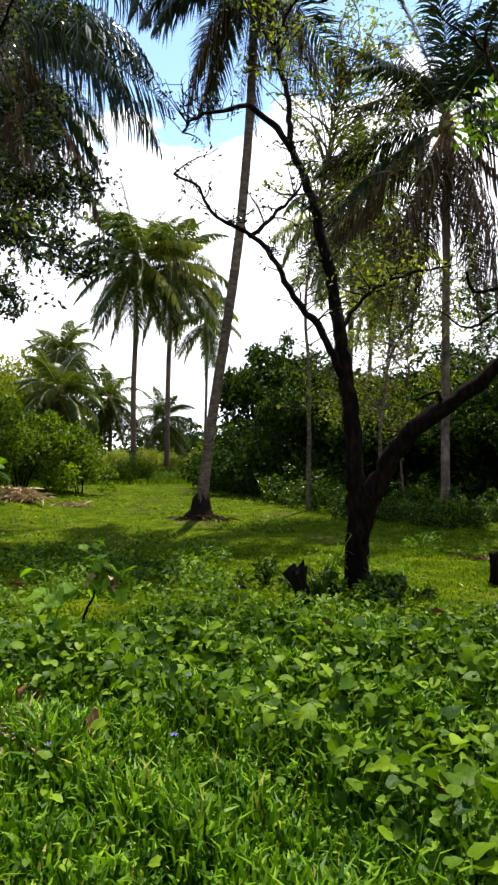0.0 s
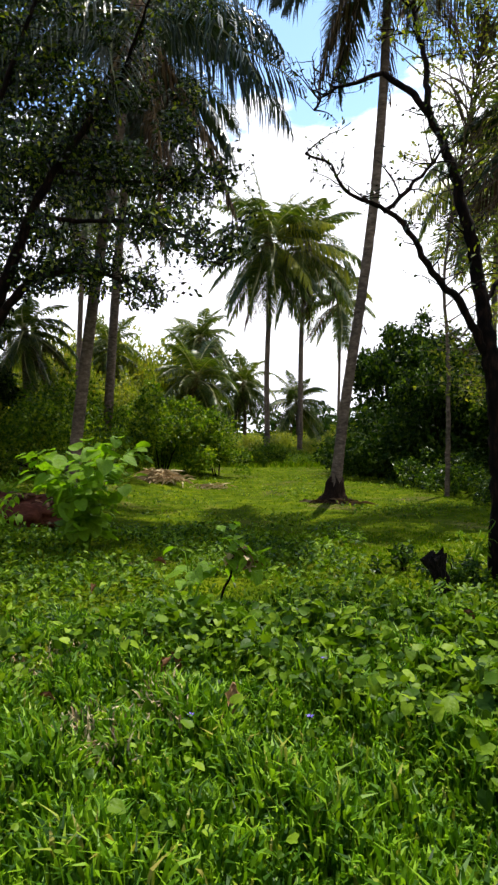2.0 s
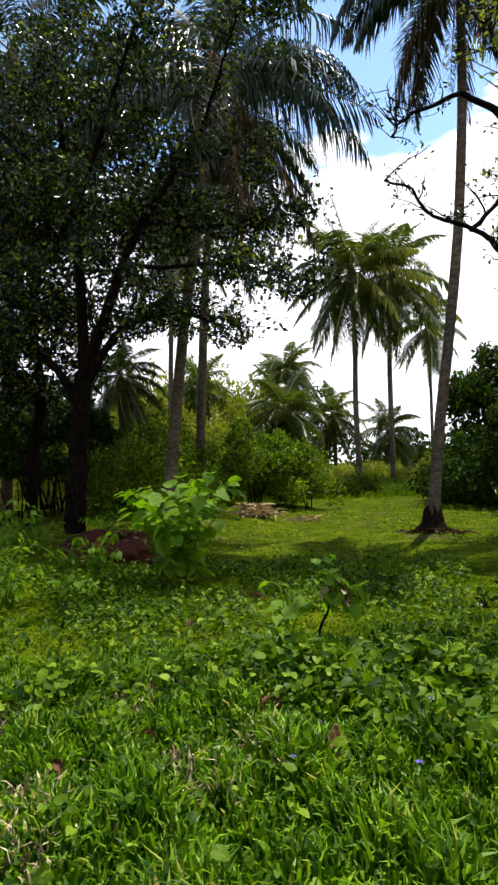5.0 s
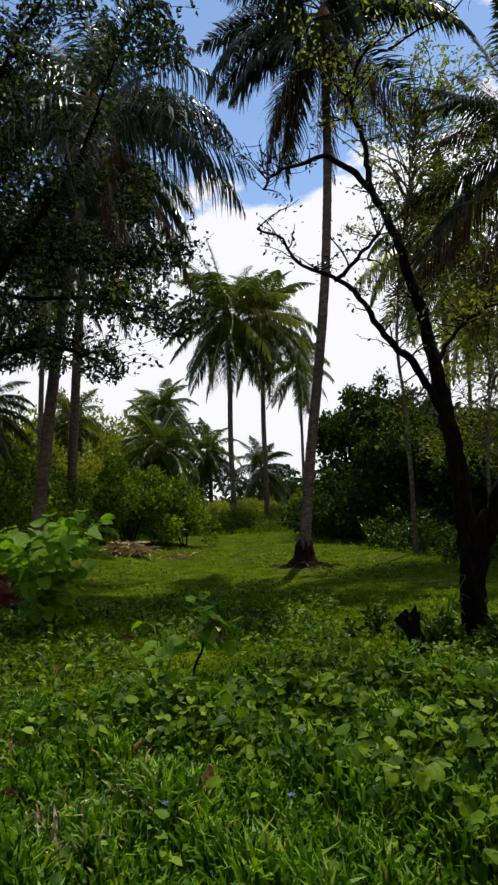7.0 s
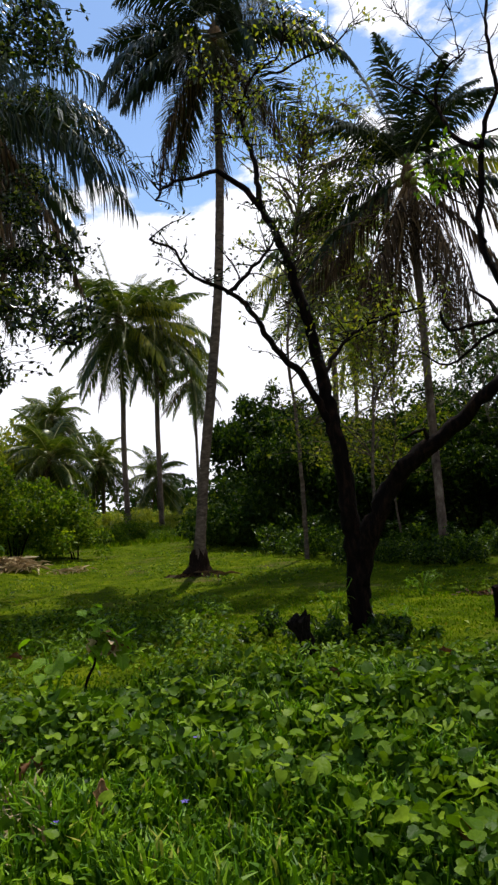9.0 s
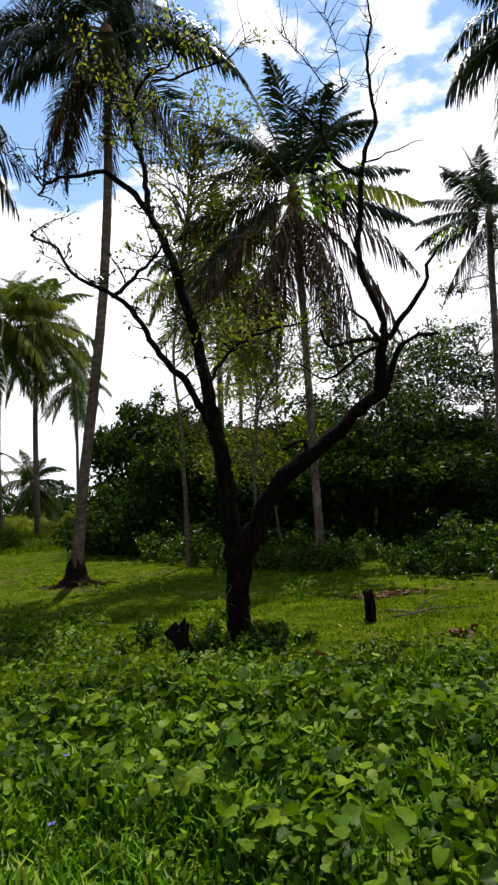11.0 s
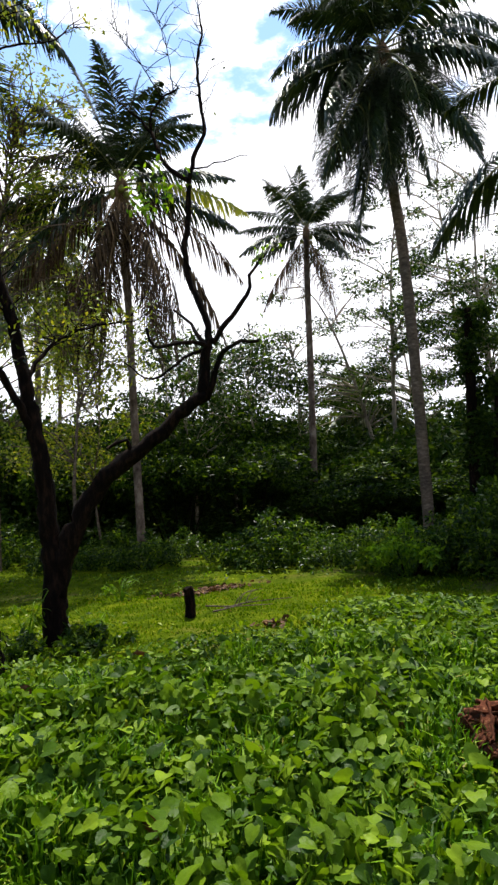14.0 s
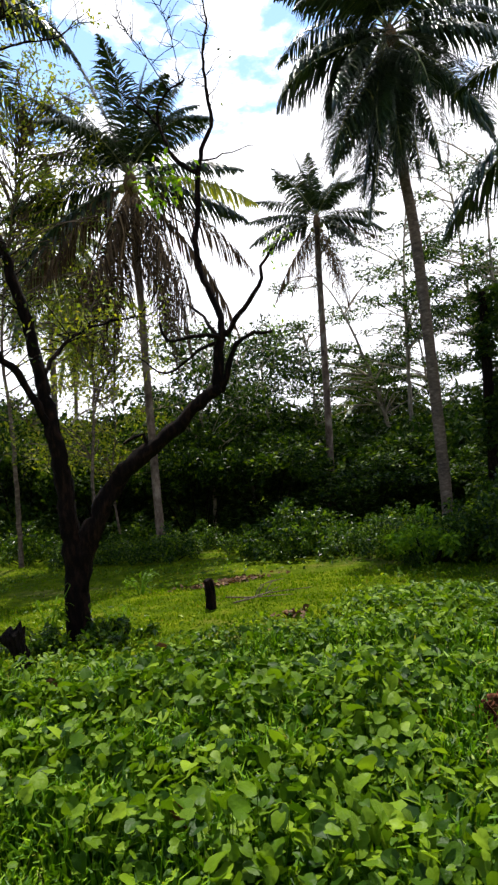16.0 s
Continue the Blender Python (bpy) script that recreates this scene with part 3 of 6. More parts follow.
palm(on_ground(-3.3, 45.9, (-3.13, 45.89, 7.5), (-3.15, 45.9, 11.0)), 0.12, "slender distant coconut palm", 0.82, 22, 3, 4, False, 4)
palm(on_ground(-6.65, 12.35, (-6.3, 12.5, 3.2), (-6.05, 12.62, 5.2), (-5.75, 12.75, 7.0), (-5.5, 12.85, 9.0), (-5.25, 13.0, 10.8)), 0.132,
     "leaning coconut palm behind the leafy tree", 0.9, nuts=6, seed=5, leafage="thin",
     crown=[(0, 18, 70), (6, 44, 92), (356, -10, 56), (348, -24, 50), (15, 30, 80), (335, 6, 84), (30, 60, 60), (80, 72, 30), (130, 66, 50), (170, 40, 84), (185, 14, 78), (195, -16, 56), (60, 26, 80), (100, 10, 78), (240, 56, 76), (290, 40, 92), (265, 10, 90), (310, -20, 62), (225, -40, 40), (140, -30, 46)],
     brown=[(345, -58, 20), (300, -72, 10), (200, -66, 14), (20, -62, 18)])
palm(on_ground(-8.55, 18.1, (-8.3, 18.2, 4.2), (-8.1, 18.3, 7.1), (-7.85, 18.4, 9.8), (-7.5, 18.55, 13.2)), 0.15,
     "tall straight coconut palm among bushes", 1.05, 30, 6, 6, True, 6)
palm(on_ground(-14.0, 26.5, (-13.85, 26.6, 4.0), (-13.65, 26.7, 8.6), (-13.4, 26.8, 13.0)), 0.14, "thin coconut palm in the thicket", 1.0, 20, 4, 4, False, 7)
palm(on_ground(-13.35, 14.9, (-13.25, 15.0, 4.0), (-13.1, 15.1, 7.5), (-12.9, 15.3, 14.5)), 0.16, "coconut palm beside the thicket", 1.0, 22, 4, 4, True, 8)
palm(on_ground(4.5, 14.31, (4.5, 14.3, 2.1), (4.52, 14.3, 5.0), (4.55, 14.29, 7.5), (4.53, 14.3, 9.1)), 0.102,
     "coconut palm with a shaggy skirt of dead fronds", 0.68, nuts=6, seed=9, base_flare=1.25, skirt=1.3, bark=M_LICHENBARK,
     crown=[(178, 72, 14), (182, 62, 20), (180, 82, 6), (186, 50, 34), (176, 40, 50), (2, 76, 10), (12, 60, 50), (2, 46, 26), (358, 64, 22), (358, 12, 40), (182, -6, 30), (192, -22, 40), (352, -18, 30), (90, 66, 40), (120, 44, 60), (60, 40, 60), (100, 12, 60), (250, 60, 50), (290, 52, 60), (230, 34, 70), (310, 30, 70)],
     yellow=[(354, 4, 44)],
     brown=[(200, -64, 18), (188, -42, 34), (210, -76, 8), (235, -80, 4), (262, -80, 6), (285, -78, 6), (310, -76, 8), (335, -66, 16), (350, -46, 34), (20, -70, 12), (60, -76, 8), (100, -78, 6), (150, -74, 10), (180, -70, 14), (222, -58, 22), (322, -56, 24), (170, -30, 40), (4, -34, 38)])
palm(on_ground(4.2, 27.7, (4.45, 27.65, 5.0), (4.62, 27.61, 9.9), (4.65, 27.6, 12.6)), 0.15, "coconut palm rising behind the thicket", 0.95, 26, 10, 5, False, 10, yellow=[(20, -12, 40), (200, -20, 40)])
palm(on_ground(7.5, 39.3, (7.6, 39.3, 6.0), (8.0, 39.2, 12.4)), 0.14, "distant coconut palm behind the thicket", 0.9, 28, 5, 4, False, 11)
palm(on_ground(10.9, 16.75, (11.05, 16.68, 1.5), (11.17, 16.59, 4.4), (11.3, 16.5, 8.1), (11.38, 16.45, 9.65)), 0.122,
     "small-crowned coconut palm with upright young fronds", 0.54, nuts=4, seed=12, base_flare=1.2, bark=M_LICHENBARK,
     crown=[(178, 62, 24), (165, 76, 12), (186, 36, 28), (180, 14, 32), (188, 2, 44), (10, 66, 30), (350, 50, 50), (4, 42, 24), (356, 8, 26), (340, -10, 40), (195, -24, 34), (330, -34, 30), (90, 70, 30), (60, 50, 50), (120, 44, 60), (270, 60, 60), (240, 44, 70), (300, 34, 74), (100, 10, 60)],
     brown=[(215, -66, 14), (250, -78, 6), (290, -76, 8), (325, -64, 16), (182, -52, 24), (20, -60, 20), (2, -20, 30), (100, -74, 8)])
palm(on_ground(9.42, 9.96, (9.43, 9.95, 1.8), (9.43, 9.95, 4.0), (9.4, 9.97, 6.4), (9.32, 10.03, 8.2), (9.34, 9.98, 10.9)), 0.122,
     "stout coconut palm with a broad dark crown", 0.7, nuts=8, seed=13, base_flare=1.05, taper=0.1, skirt=0.9,
     crown=[(165, 42, 86), (185, 12, 76), (198, -10, 70), (214, -32, 48), (232, -58, 20), (264, -66, 14), (312, -60, 20), (335, -44, 30), (350, -8, 62), (8, 14, 66), (20, 36, 70), (40, 58, 50), (75, 72, 28), (112, 74, 26), (138, 60, 54), (150, 28, 72), (100, 34, 70), (60, 18, 70), (90, -4, 64), (45, -18, 56), (130, -16, 60), (252, 22, 92), (285, 40, 92), (225, 34, 90), (316, 22, 88), (298, 60, 60), (200, 56, 70), (276, -72, 8), (250, -48, 30), (296, -50, 28), (282, -28, 50), (238, -22, 58), (205, -76, 8), (335, -78, 6), (220, -70, 10), (246, -62, 16), (262, -76, 6), (292, -74, 8)],
     brown=[(286, -78, 6), (270, -82, 2), (240, -80, 4), (300, -82, 2), (90, -80, 4)])
palm(on_ground(9.84, 5.4, (9.84, 5.42, 3.0), (9.79, 5.44, 7.35)), 0.13, "coconut palm with long arching fronds at the clearing's edge", 0.82, nuts=5, seed=14,
     crown=[(184, -12, 54), (172, 50, 80), (30, 20, 70), (0, 10, 70), (330, 0, 70), (60, 50, 60), (100, 66, 40), (300, 40, 80), (320, -30, 50), (20, -20, 60), (80, -10, 60), (340, 60, 60), (120, 20, 80)],
     brown=[(20, -60, 20), (300, -70, 10)])
palm(on_ground(16.7, 10.0, (16.65, 10.0, 4.0), (16.6, 10.1, 8.3)), 0.14, "coconut palm farther back in the woods", 0.78, 28, 5, 4, False, 15)
for _k, (_x, _y, _h, _s, _lab) in enumerate([
    (-12.9, 43.1, 8.2, 0.8, "young coconut palm with drooping fronds"), (-11.1, 36.3, 4.7, 0.95, "broad low coconut palm with yellowing drooping fronds"), (-9.9, 43.9, 4.9, 0.85, "young coconut palm in the far hedge"),
    (-6.15, 44.6, 3.6, 0.8, "short distant coconut palm against the sky"), (-14.5, 47.0, 8.2, 0.8, "distant coconut palm over the bushes"),
    (-15.2, 33.0, 6.2, 0.7, "young coconut palm behind bushes"), (-10.6, 17.0, 4.6, 0.5, "small dry coconut palm in the thicket"), (19.0, 24.0, 5.0, 0.8, "low coconut palm deep in the woods")]):
    palm(on_ground(_x, _y, (_x + 0.1, _y, _h * 0.5), (_x, _y, _h)), 0.16, _lab, _s * 0.88, 32, 6, 3, False, 20 + _k, turn=_k * 50, youth=0.9, steep=76)


# ---------------------------------------------------------------- trees
def twigs(g, anchors, n, length, leaves, size, template=SMALL, up=0.3, r=0.009, outward=None):
    """n thin crooked twigs from random anchors, with so many leaves each. Returns the wood and the leaves as (v, f)."""
    anchors = np.asarray(anchors, float)
    wood, spots = [], []
    for i in range(n):
        p = anchors[g.integers(len(anchors))]
        d = g.normal(0, 1, 3)
        d[2] = abs(d[2]) * 0.5 + up
        if outward is not None:
            d += outward
        d /= np.linalg.norm(d)
        k = 6
        ln = length * g.uniform(0.5, 1.3) / (k - 1)
        c = [p]
        for _ in range(k - 1):
            d = d + g.normal(0, 0.2, 3)
            d /= np.linalg.norm(d)
            c.append(c[-1] + d * ln)
        c = np.array(c)
        wood.append(tube(c, np.linspace(r, r * 0.35, k), 4, cap=False))
        if leaves:
            t = g.uniform(0.25, 1.02, leaves)
            q = np.stack([np.interp(t, np.linspace(0, 1, k), c[:, a]) for a in range(3)], -1)
            spots.append(q + g.normal(0, 0.05, q.shape))
    lv = None
    if spots:
        at = np.concatenate(spots)
        lv = scatter(template, at, random_turns(g, len(at), 0.7), size * g.uniform(0.6, 1.3, len(at)))
    return join(wood), lv


def along(points, a=0.0, b=1.0, step=0.1):
    c, s = spline(points, step)
    return c[(s >= a) & (s <= b)]


def crooked_tree():
    """The dark forked tree: a leafy stem and a long, nearly bare leaning arm."""
    base = np.array([1.18, 6.86, 0.0])
    root = thing("forked_tree", tuple(base), "dark-barked forked tree with crooked nearly bare limbs", "tree")
    g = np.random.default_rng(41)

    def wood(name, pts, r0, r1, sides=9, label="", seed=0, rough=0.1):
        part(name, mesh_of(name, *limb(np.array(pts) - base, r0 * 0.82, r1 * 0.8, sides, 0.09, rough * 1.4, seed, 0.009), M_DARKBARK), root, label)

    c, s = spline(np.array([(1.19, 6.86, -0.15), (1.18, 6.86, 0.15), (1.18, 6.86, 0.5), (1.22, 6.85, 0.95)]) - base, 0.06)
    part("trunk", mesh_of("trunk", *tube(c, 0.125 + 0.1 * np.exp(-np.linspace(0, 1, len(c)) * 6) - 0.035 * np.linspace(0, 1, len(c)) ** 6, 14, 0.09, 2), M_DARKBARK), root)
    stem = [(1.18, 6.86, 0.5), (1.17, 6.86, 0.85), (1.14, 6.86, 1.58), (1.07, 6.87, 2.21), (0.98, 6.98, 2.98), (0.85, 7.0, 3.75), (0.66, 7.02, 4.46), (0.42, 6.94, 4.91), (0.25, 6.95, 5.13), (-0.01, 6.85, 5.3)]
    reach = [(-0.01, 6.85, 5.3), (-0.31, 6.74, 5.18), (-0.58, 6.62, 5.04), (-0.71, 6.51, 4.82)]
    spur = [(-0.58, 6.62, 5.04), (-0.69, 6.61, 5.07), (-0.72, 6.61, 5.38)]
    rise = [(0.46, 6.93, 4.84), (0.44, 7.04, 5.4), (0.34, 7.14, 5.94), (0.34, 7.24, 6.3), (0.52, 7.23, 6.72), (0.82, 7.2, 6.9), (0.95, 7.19, 7.29)]
    rise2 = [(0.34, 7.24, 6.19), (0.15, 7.35, 6.42), (-0.04, 7.45, 6.84), (-0.16, 7.55, 7.31)]
    rise3 = [(0.8, 7.21, 6.7), (1.26, 7.14, 6.86), (1.57, 7.08, 6.97), (1.77, 7.03, 7.13)]
    arm = [(1.04, 6.87, 2.25), (0.79, 6.75, 2.75), (0.54, 6.63, 3.03), (0.38, 6.54, 3.25), (0.23, 6.45, 3.49), (0.02, 6.35, 3.67), (-0.23, 6.25, 3.77), (-0.4, 6.19, 3.89), (-0.5, 6.13, 4.09), (-0.74, 6.0, 4.16)]
    arm2 = [(-0.01, 6.35, 3.67), (0.23, 6.45, 3.9), (0.47, 6.53, 4.17), (0.57, 6.63, 4.36)]
    side = [(1.0, 6.9, 2.8), (1.18, 7.05, 3.09), (1.5, 7.2, 3.39), (1.86, 7.32, 3.55), (2.35, 7.39, 3.67)]
    lean = [(1.19, 6.85, 0.5), (1.28, 6.82, 0.9), (1.45, 6.75, 1.25), (1.69, 6.64, 1.65), (2.04, 6.43, 1.95), (2.3, 6.29, 2.17), (2.51, 6.16, 2.38), (2.73, 6.06, 2.53)]
    neck = [(2.71, 6.07, 2.5), (2.74, 6.06, 2.81), (2.78, 6.04, 3.05), (2.83, 6.02, 3.14)]
    neck2 = [(2.74, 6.06, 2.48), (2.82, 5.97, 2.73), (2.88, 5.88, 2.96), (3.01, 5.7, 3.03), (3.14, 5.53, 3.01)]
    high = [(2.83, 6.02, 3.08), (2.79, 6.15, 3.52), (2.73, 6.28, 3.87), (2.74, 6.39, 4.27), (2.81, 6.36, 4.69), (2.84, 6.34, 5.09)]
    fork = [(2.83, 6.02, 3.08), (2.99, 5.83, 3.35), (3.1, 5.65, 3.52), (3.19, 5.6, 3.84), (3.31, 5.53, 3.95)]
    top_l = [(2.84, 6.34, 5.07), (2.63, 6.54, 5.35), (2.54, 6.69, 5.78), (2.34, 6.86, 6.11), (2.07, 7.05, 6.48)]
    top_l2 = [(2.54, 6.69, 5.78), (2.55, 6.68, 6.02), (2.71, 6.61, 6.23), (2.87, 6.55, 6.34)]
    top_l3 = [(2.69, 6.62, 6.2), (2.47, 6.82, 6.78), (2.24, 7.0, 7.27)]
    top_l4 = [(2.81, 6.57, 6.3), (2.77, 6.59, 6.86), (2.68, 6.63, 7.28)]
    top_r = [(2.84, 6.34, 5.07), (2.93, 6.3, 5.42), (3.03, 6.25, 5.63), (3.01, 6.26, 6.09), (3.01, 6.26, 6.57), (3.08, 6.23, 6.84), (3.06, 6.24, 7.2)]
    top_r2 = [(2.88, 6.32, 5.22), (3.07, 6.12, 5.22), (3.37, 5.85, 5.23)]
    low1 = [(2.8, 6.03, 3.05), (2.48, 5.95, 3.06), (2.11, 5.88, 2.99), (2.02, 5.81, 3.16)]
    low2 = [(2.83, 6.02, 3.05), (2.58, 6.24, 2.96), (2.27, 6.46, 2.75), (2.02, 6.65, 2.98)]
    low3 = [(2.77, 6.04, 3.05), (2.7, 6.29, 3.36), (2.58, 6.45, 3.56)]
    snag = [(1.99, 6.45, 1.9), (1.93, 6.42, 2.1), (1.71, 6.43, 2.0)]
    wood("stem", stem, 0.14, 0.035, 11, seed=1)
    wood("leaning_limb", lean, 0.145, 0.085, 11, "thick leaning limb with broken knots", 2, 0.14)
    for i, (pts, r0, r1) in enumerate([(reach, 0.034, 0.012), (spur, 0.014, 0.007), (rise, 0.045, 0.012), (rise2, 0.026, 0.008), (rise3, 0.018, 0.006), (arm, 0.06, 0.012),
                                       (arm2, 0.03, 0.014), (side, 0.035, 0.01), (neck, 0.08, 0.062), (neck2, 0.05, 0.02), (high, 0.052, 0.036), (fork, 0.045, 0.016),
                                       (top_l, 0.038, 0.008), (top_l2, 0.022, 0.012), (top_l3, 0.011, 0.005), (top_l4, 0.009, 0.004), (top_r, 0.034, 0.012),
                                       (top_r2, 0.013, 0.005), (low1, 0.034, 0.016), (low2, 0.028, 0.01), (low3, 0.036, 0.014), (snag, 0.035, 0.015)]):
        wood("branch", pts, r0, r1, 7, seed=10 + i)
    sprays = []
    leafy = np.concatenate([along(q, 0.25) for q in (rise, rise2, rise3, side)]) - base
    for _ in range(90):
        w, l1 = twigs(g, leafy, 1, 0.5, 13, 0.062)
        part("twig", mesh_of("twig", *w, M_DARKBARK), root)
        sprays.append(l1)
    lv = join(sprays)
    tagged(part("foliage", mesh_of("foliage", *lv, M_YELLOWLEAF, False), root, "sparse yellow-green leaves"), kind="stuff")
    sprays = []
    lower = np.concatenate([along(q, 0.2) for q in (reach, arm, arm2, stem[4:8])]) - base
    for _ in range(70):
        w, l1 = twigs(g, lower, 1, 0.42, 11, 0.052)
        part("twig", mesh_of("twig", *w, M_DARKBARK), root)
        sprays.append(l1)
    tagged(part("lower_foliage", mesh_of("lower_foliage", *join(sprays), M_SHADELEAF, False), root, "small dull green leaves"), kind="stuff")
    bare = np.concatenate([along(q, 0.35) for q in (top_l, top_l2, top_l3, top_l4, top_r, rise3, reach, spur)]) - base
    sprays = []
    for k in range(130):
        w, l1 = twigs(g, bare, 1, 0.3 if k % 3 else 0.52, 1 if k % 4 == 0 else 0, 0.045, up=0.5, r=0.0055)
        part("twig", mesh_of("twig", *w, M_DARKBARK), root, "thin bare twig" if k == 0 else "")
        if l1 is not None:
            sprays.append(l1)
    tagged(part("last_leaf", mesh_of("last_leaf", *join(sprays), M_SHADELEAF, False), root), kind="stuff")
    # young leafy shoots at the fork of the right arm
    w, lv = twigs(g, np.concatenate([along(fork, 0.7), along(neck2, 0.8)]) - base, 8, 0.25, 8, 0.06)
    w2, lv2 = twigs(g, np.array([(2.35, 6.3, 4.6), (2.25, 6.35, 4.85), (2.5, 6.35, 4.9)]) - base, 16, 0.32, 9, 0.085)
    lv = join([lv, lv2])
    wood("branch", [(2.76, 6.3, 4.0), (2.6, 6.32, 4.4), (2.35, 6.3, 4.6), (2.2, 6.35, 4.95)], 0.016, 0.006, 6, seed=77)
    tagged(part("shoot_foliage", mesh_of("shoot_foliage", *lv, M_PALE, False), root, "fresh light green shoots"), kind="stuff")
    return root


crooked_tree()


def leafy_tree():
    """The big dense tree on the bank, nearly black against the sky; crown shade is in its leaf colour."""
    bx, by = -7.24, 9.82
    base = np.array([bx, by, gz(bx, by)])
    root = thing("leafy_tree", tuple(base), "broad tree with low spreading limbs and shade painted into its leaves", "tree")
    g = np.random.default_rng(52)
    lift = np.array([0, 0, base[2] - 0.5])
    sets = [
        ([(-7.24, 9.82, 0.3), (-7.16, 9.88, 1.46), (-7.07, 9.94, 2.52), (-7.0, 9.99, 3.4)], 0.2, 0.16),
        ([(-7.03, 9.98, 3.1), (-6.43, 10.01, 3.92), (-5.82, 10.03, 4.28), (-5.09, 9.98, 4.28), (-4.55, 9.9, 4.17), (-3.95, 9.84, 3.86)], 0.1, 0.02),
        ([(-7.03, 9.98, 3.2), (-6.47, 10.11, 4.65), (-5.97, 10.18, 5.79), (-5.28, 10.33, 6.82), (-4.59, 10.44, 7.7), (-4.07, 10.43, 8.76)], 0.13, 0.02),
        ([(-7.06, 9.95, 2.8), (-7.64, 9.89, 3.65), (-8.22, 9.81, 4.14), (-9.09, 9.57, 4.88)], 0.1, 0.03),
        ([(-7.0, 10.0, 3.3), (-7.11, 10.16, 5.42), (-7.42, 10.31, 7.47), (-7.81, 10.39, 9.74)], 0.12, 0.03),
        ([(-6.12, 10.2, 5.4), (-5.15, 10.17, 5.23), (-4.05, 10.23, 5.12), (-2.99, 10.17, 4.69), (-2.63, 10.06, 4.27)], 0.05, 0.012),
        ([(-5.7, 10.26, 6.2), (-4.9, 10.96, 6.2), (-4.14, 11.48, 6.36), (-3.22, 11.97, 6.49)], 0.05, 0.012),
        ([(-7.3, 10.2, 6.4), (-6.2, 9.6, 7.6), (-5.2, 9.3, 9.2), (-4.4, 9.2, 10.2)], 0.06, 0.015),
        ([(-4.59, 10.44, 7.7), (-3.9, 9.7, 8.1), (-3.2, 9.0, 8.6), (-2.6, 8.7, 9.1)], 0.03, 0.01),
        ([(-7.4, 10.2, 7.0), (-8.6, 9.7, 8.4), (-9.6, 9.4, 9.8)], 0.06, 0.015),
    ]
    for i, (pts, r0, r1) in enumerate(sets):
        q = np.array(pts) - base
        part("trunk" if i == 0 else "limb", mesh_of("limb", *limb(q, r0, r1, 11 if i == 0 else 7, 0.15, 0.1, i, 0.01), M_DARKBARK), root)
    anchors = np.concatenate([along(q, 0.45, 1.0, 0.35) for q, _, _ in sets[1:]]) - base
    w, lv = twigs(g, anchors, 420, 0.9, 16, 0.115, up=0.1)
    tagged(part("fine_branching", mesh_of("fine_branching", *w, M_DARKBARK), root), kind="stuff")
    n = 380
    cen = np.stack([g.uniform(-11.6, -3.3, n), g.uniform(8.6, 12.0, n), g.uniform(4.2, 11.8, n)], -1)
    # the crown is hollow low on its open side
    cen[:, 2] -= 2.2 * smooth01(-cen[:, 0], 7.4, 9.0)
    keep = ~((cen[:, 2] < 5.4) & (cen[:, 0] > -5.0)) & (((cen[:, 0] + 7.6) / 4.4) ** 2 + ((cen[:, 2] - 7.4) / 4.7) ** 2 < 1.2)
    reach = np.stack([g.uniform(-3.3, -2.3, 9), g.uniform(8.3, 9.1, 9), g.uniform(6.2, 9.8, 9)], -1)
    cen = np.vstack([cen[keep] - base, anchors[::2], reach - base])
    # gaps in the crown let the sun down on to the bank
    w0 = cen + base
    foot = w0[:, :2] - np.outer(w0[:, 2] / math.tan(radians(SUN_EL)), [math.sin(radians(SUN_AZ)), math.cos(radians(SUN_AZ))])
    shut = np.hypot(foot[:, 0] + 4.1, foot[:, 1] - 7.2) < 1.1
    shut |= (np.abs(foot[:, 0] + 6.2) < 1.2) & (np.abs(foot[:, 1] - 7.2) < 1.3) & (g.uniform(0, 1, len(cen)) < 0.65)
    shut |= np.hypot(foot[:, 0] + 5.2, foot[:, 1] - 6.5) < 1.0
    cen = cen[~shut & ((cen[:, 2] + base[2] < 7.2) | (g.uniform(0, 1, len(cen)) < 0.6))]
    rad = g.uniform(0.22, 0.46, len(cen))
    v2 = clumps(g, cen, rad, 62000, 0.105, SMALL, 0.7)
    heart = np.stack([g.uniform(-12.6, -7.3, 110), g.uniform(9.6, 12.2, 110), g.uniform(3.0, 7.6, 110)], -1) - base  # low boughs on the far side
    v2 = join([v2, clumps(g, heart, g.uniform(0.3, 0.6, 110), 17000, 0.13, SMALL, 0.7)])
    part("crown", mesh_of("crown", *join([lv, v2]), M_SHADELEAF, False), root, "dense small green leaves with crown shade in their colour")
    return root


leafy_tree()


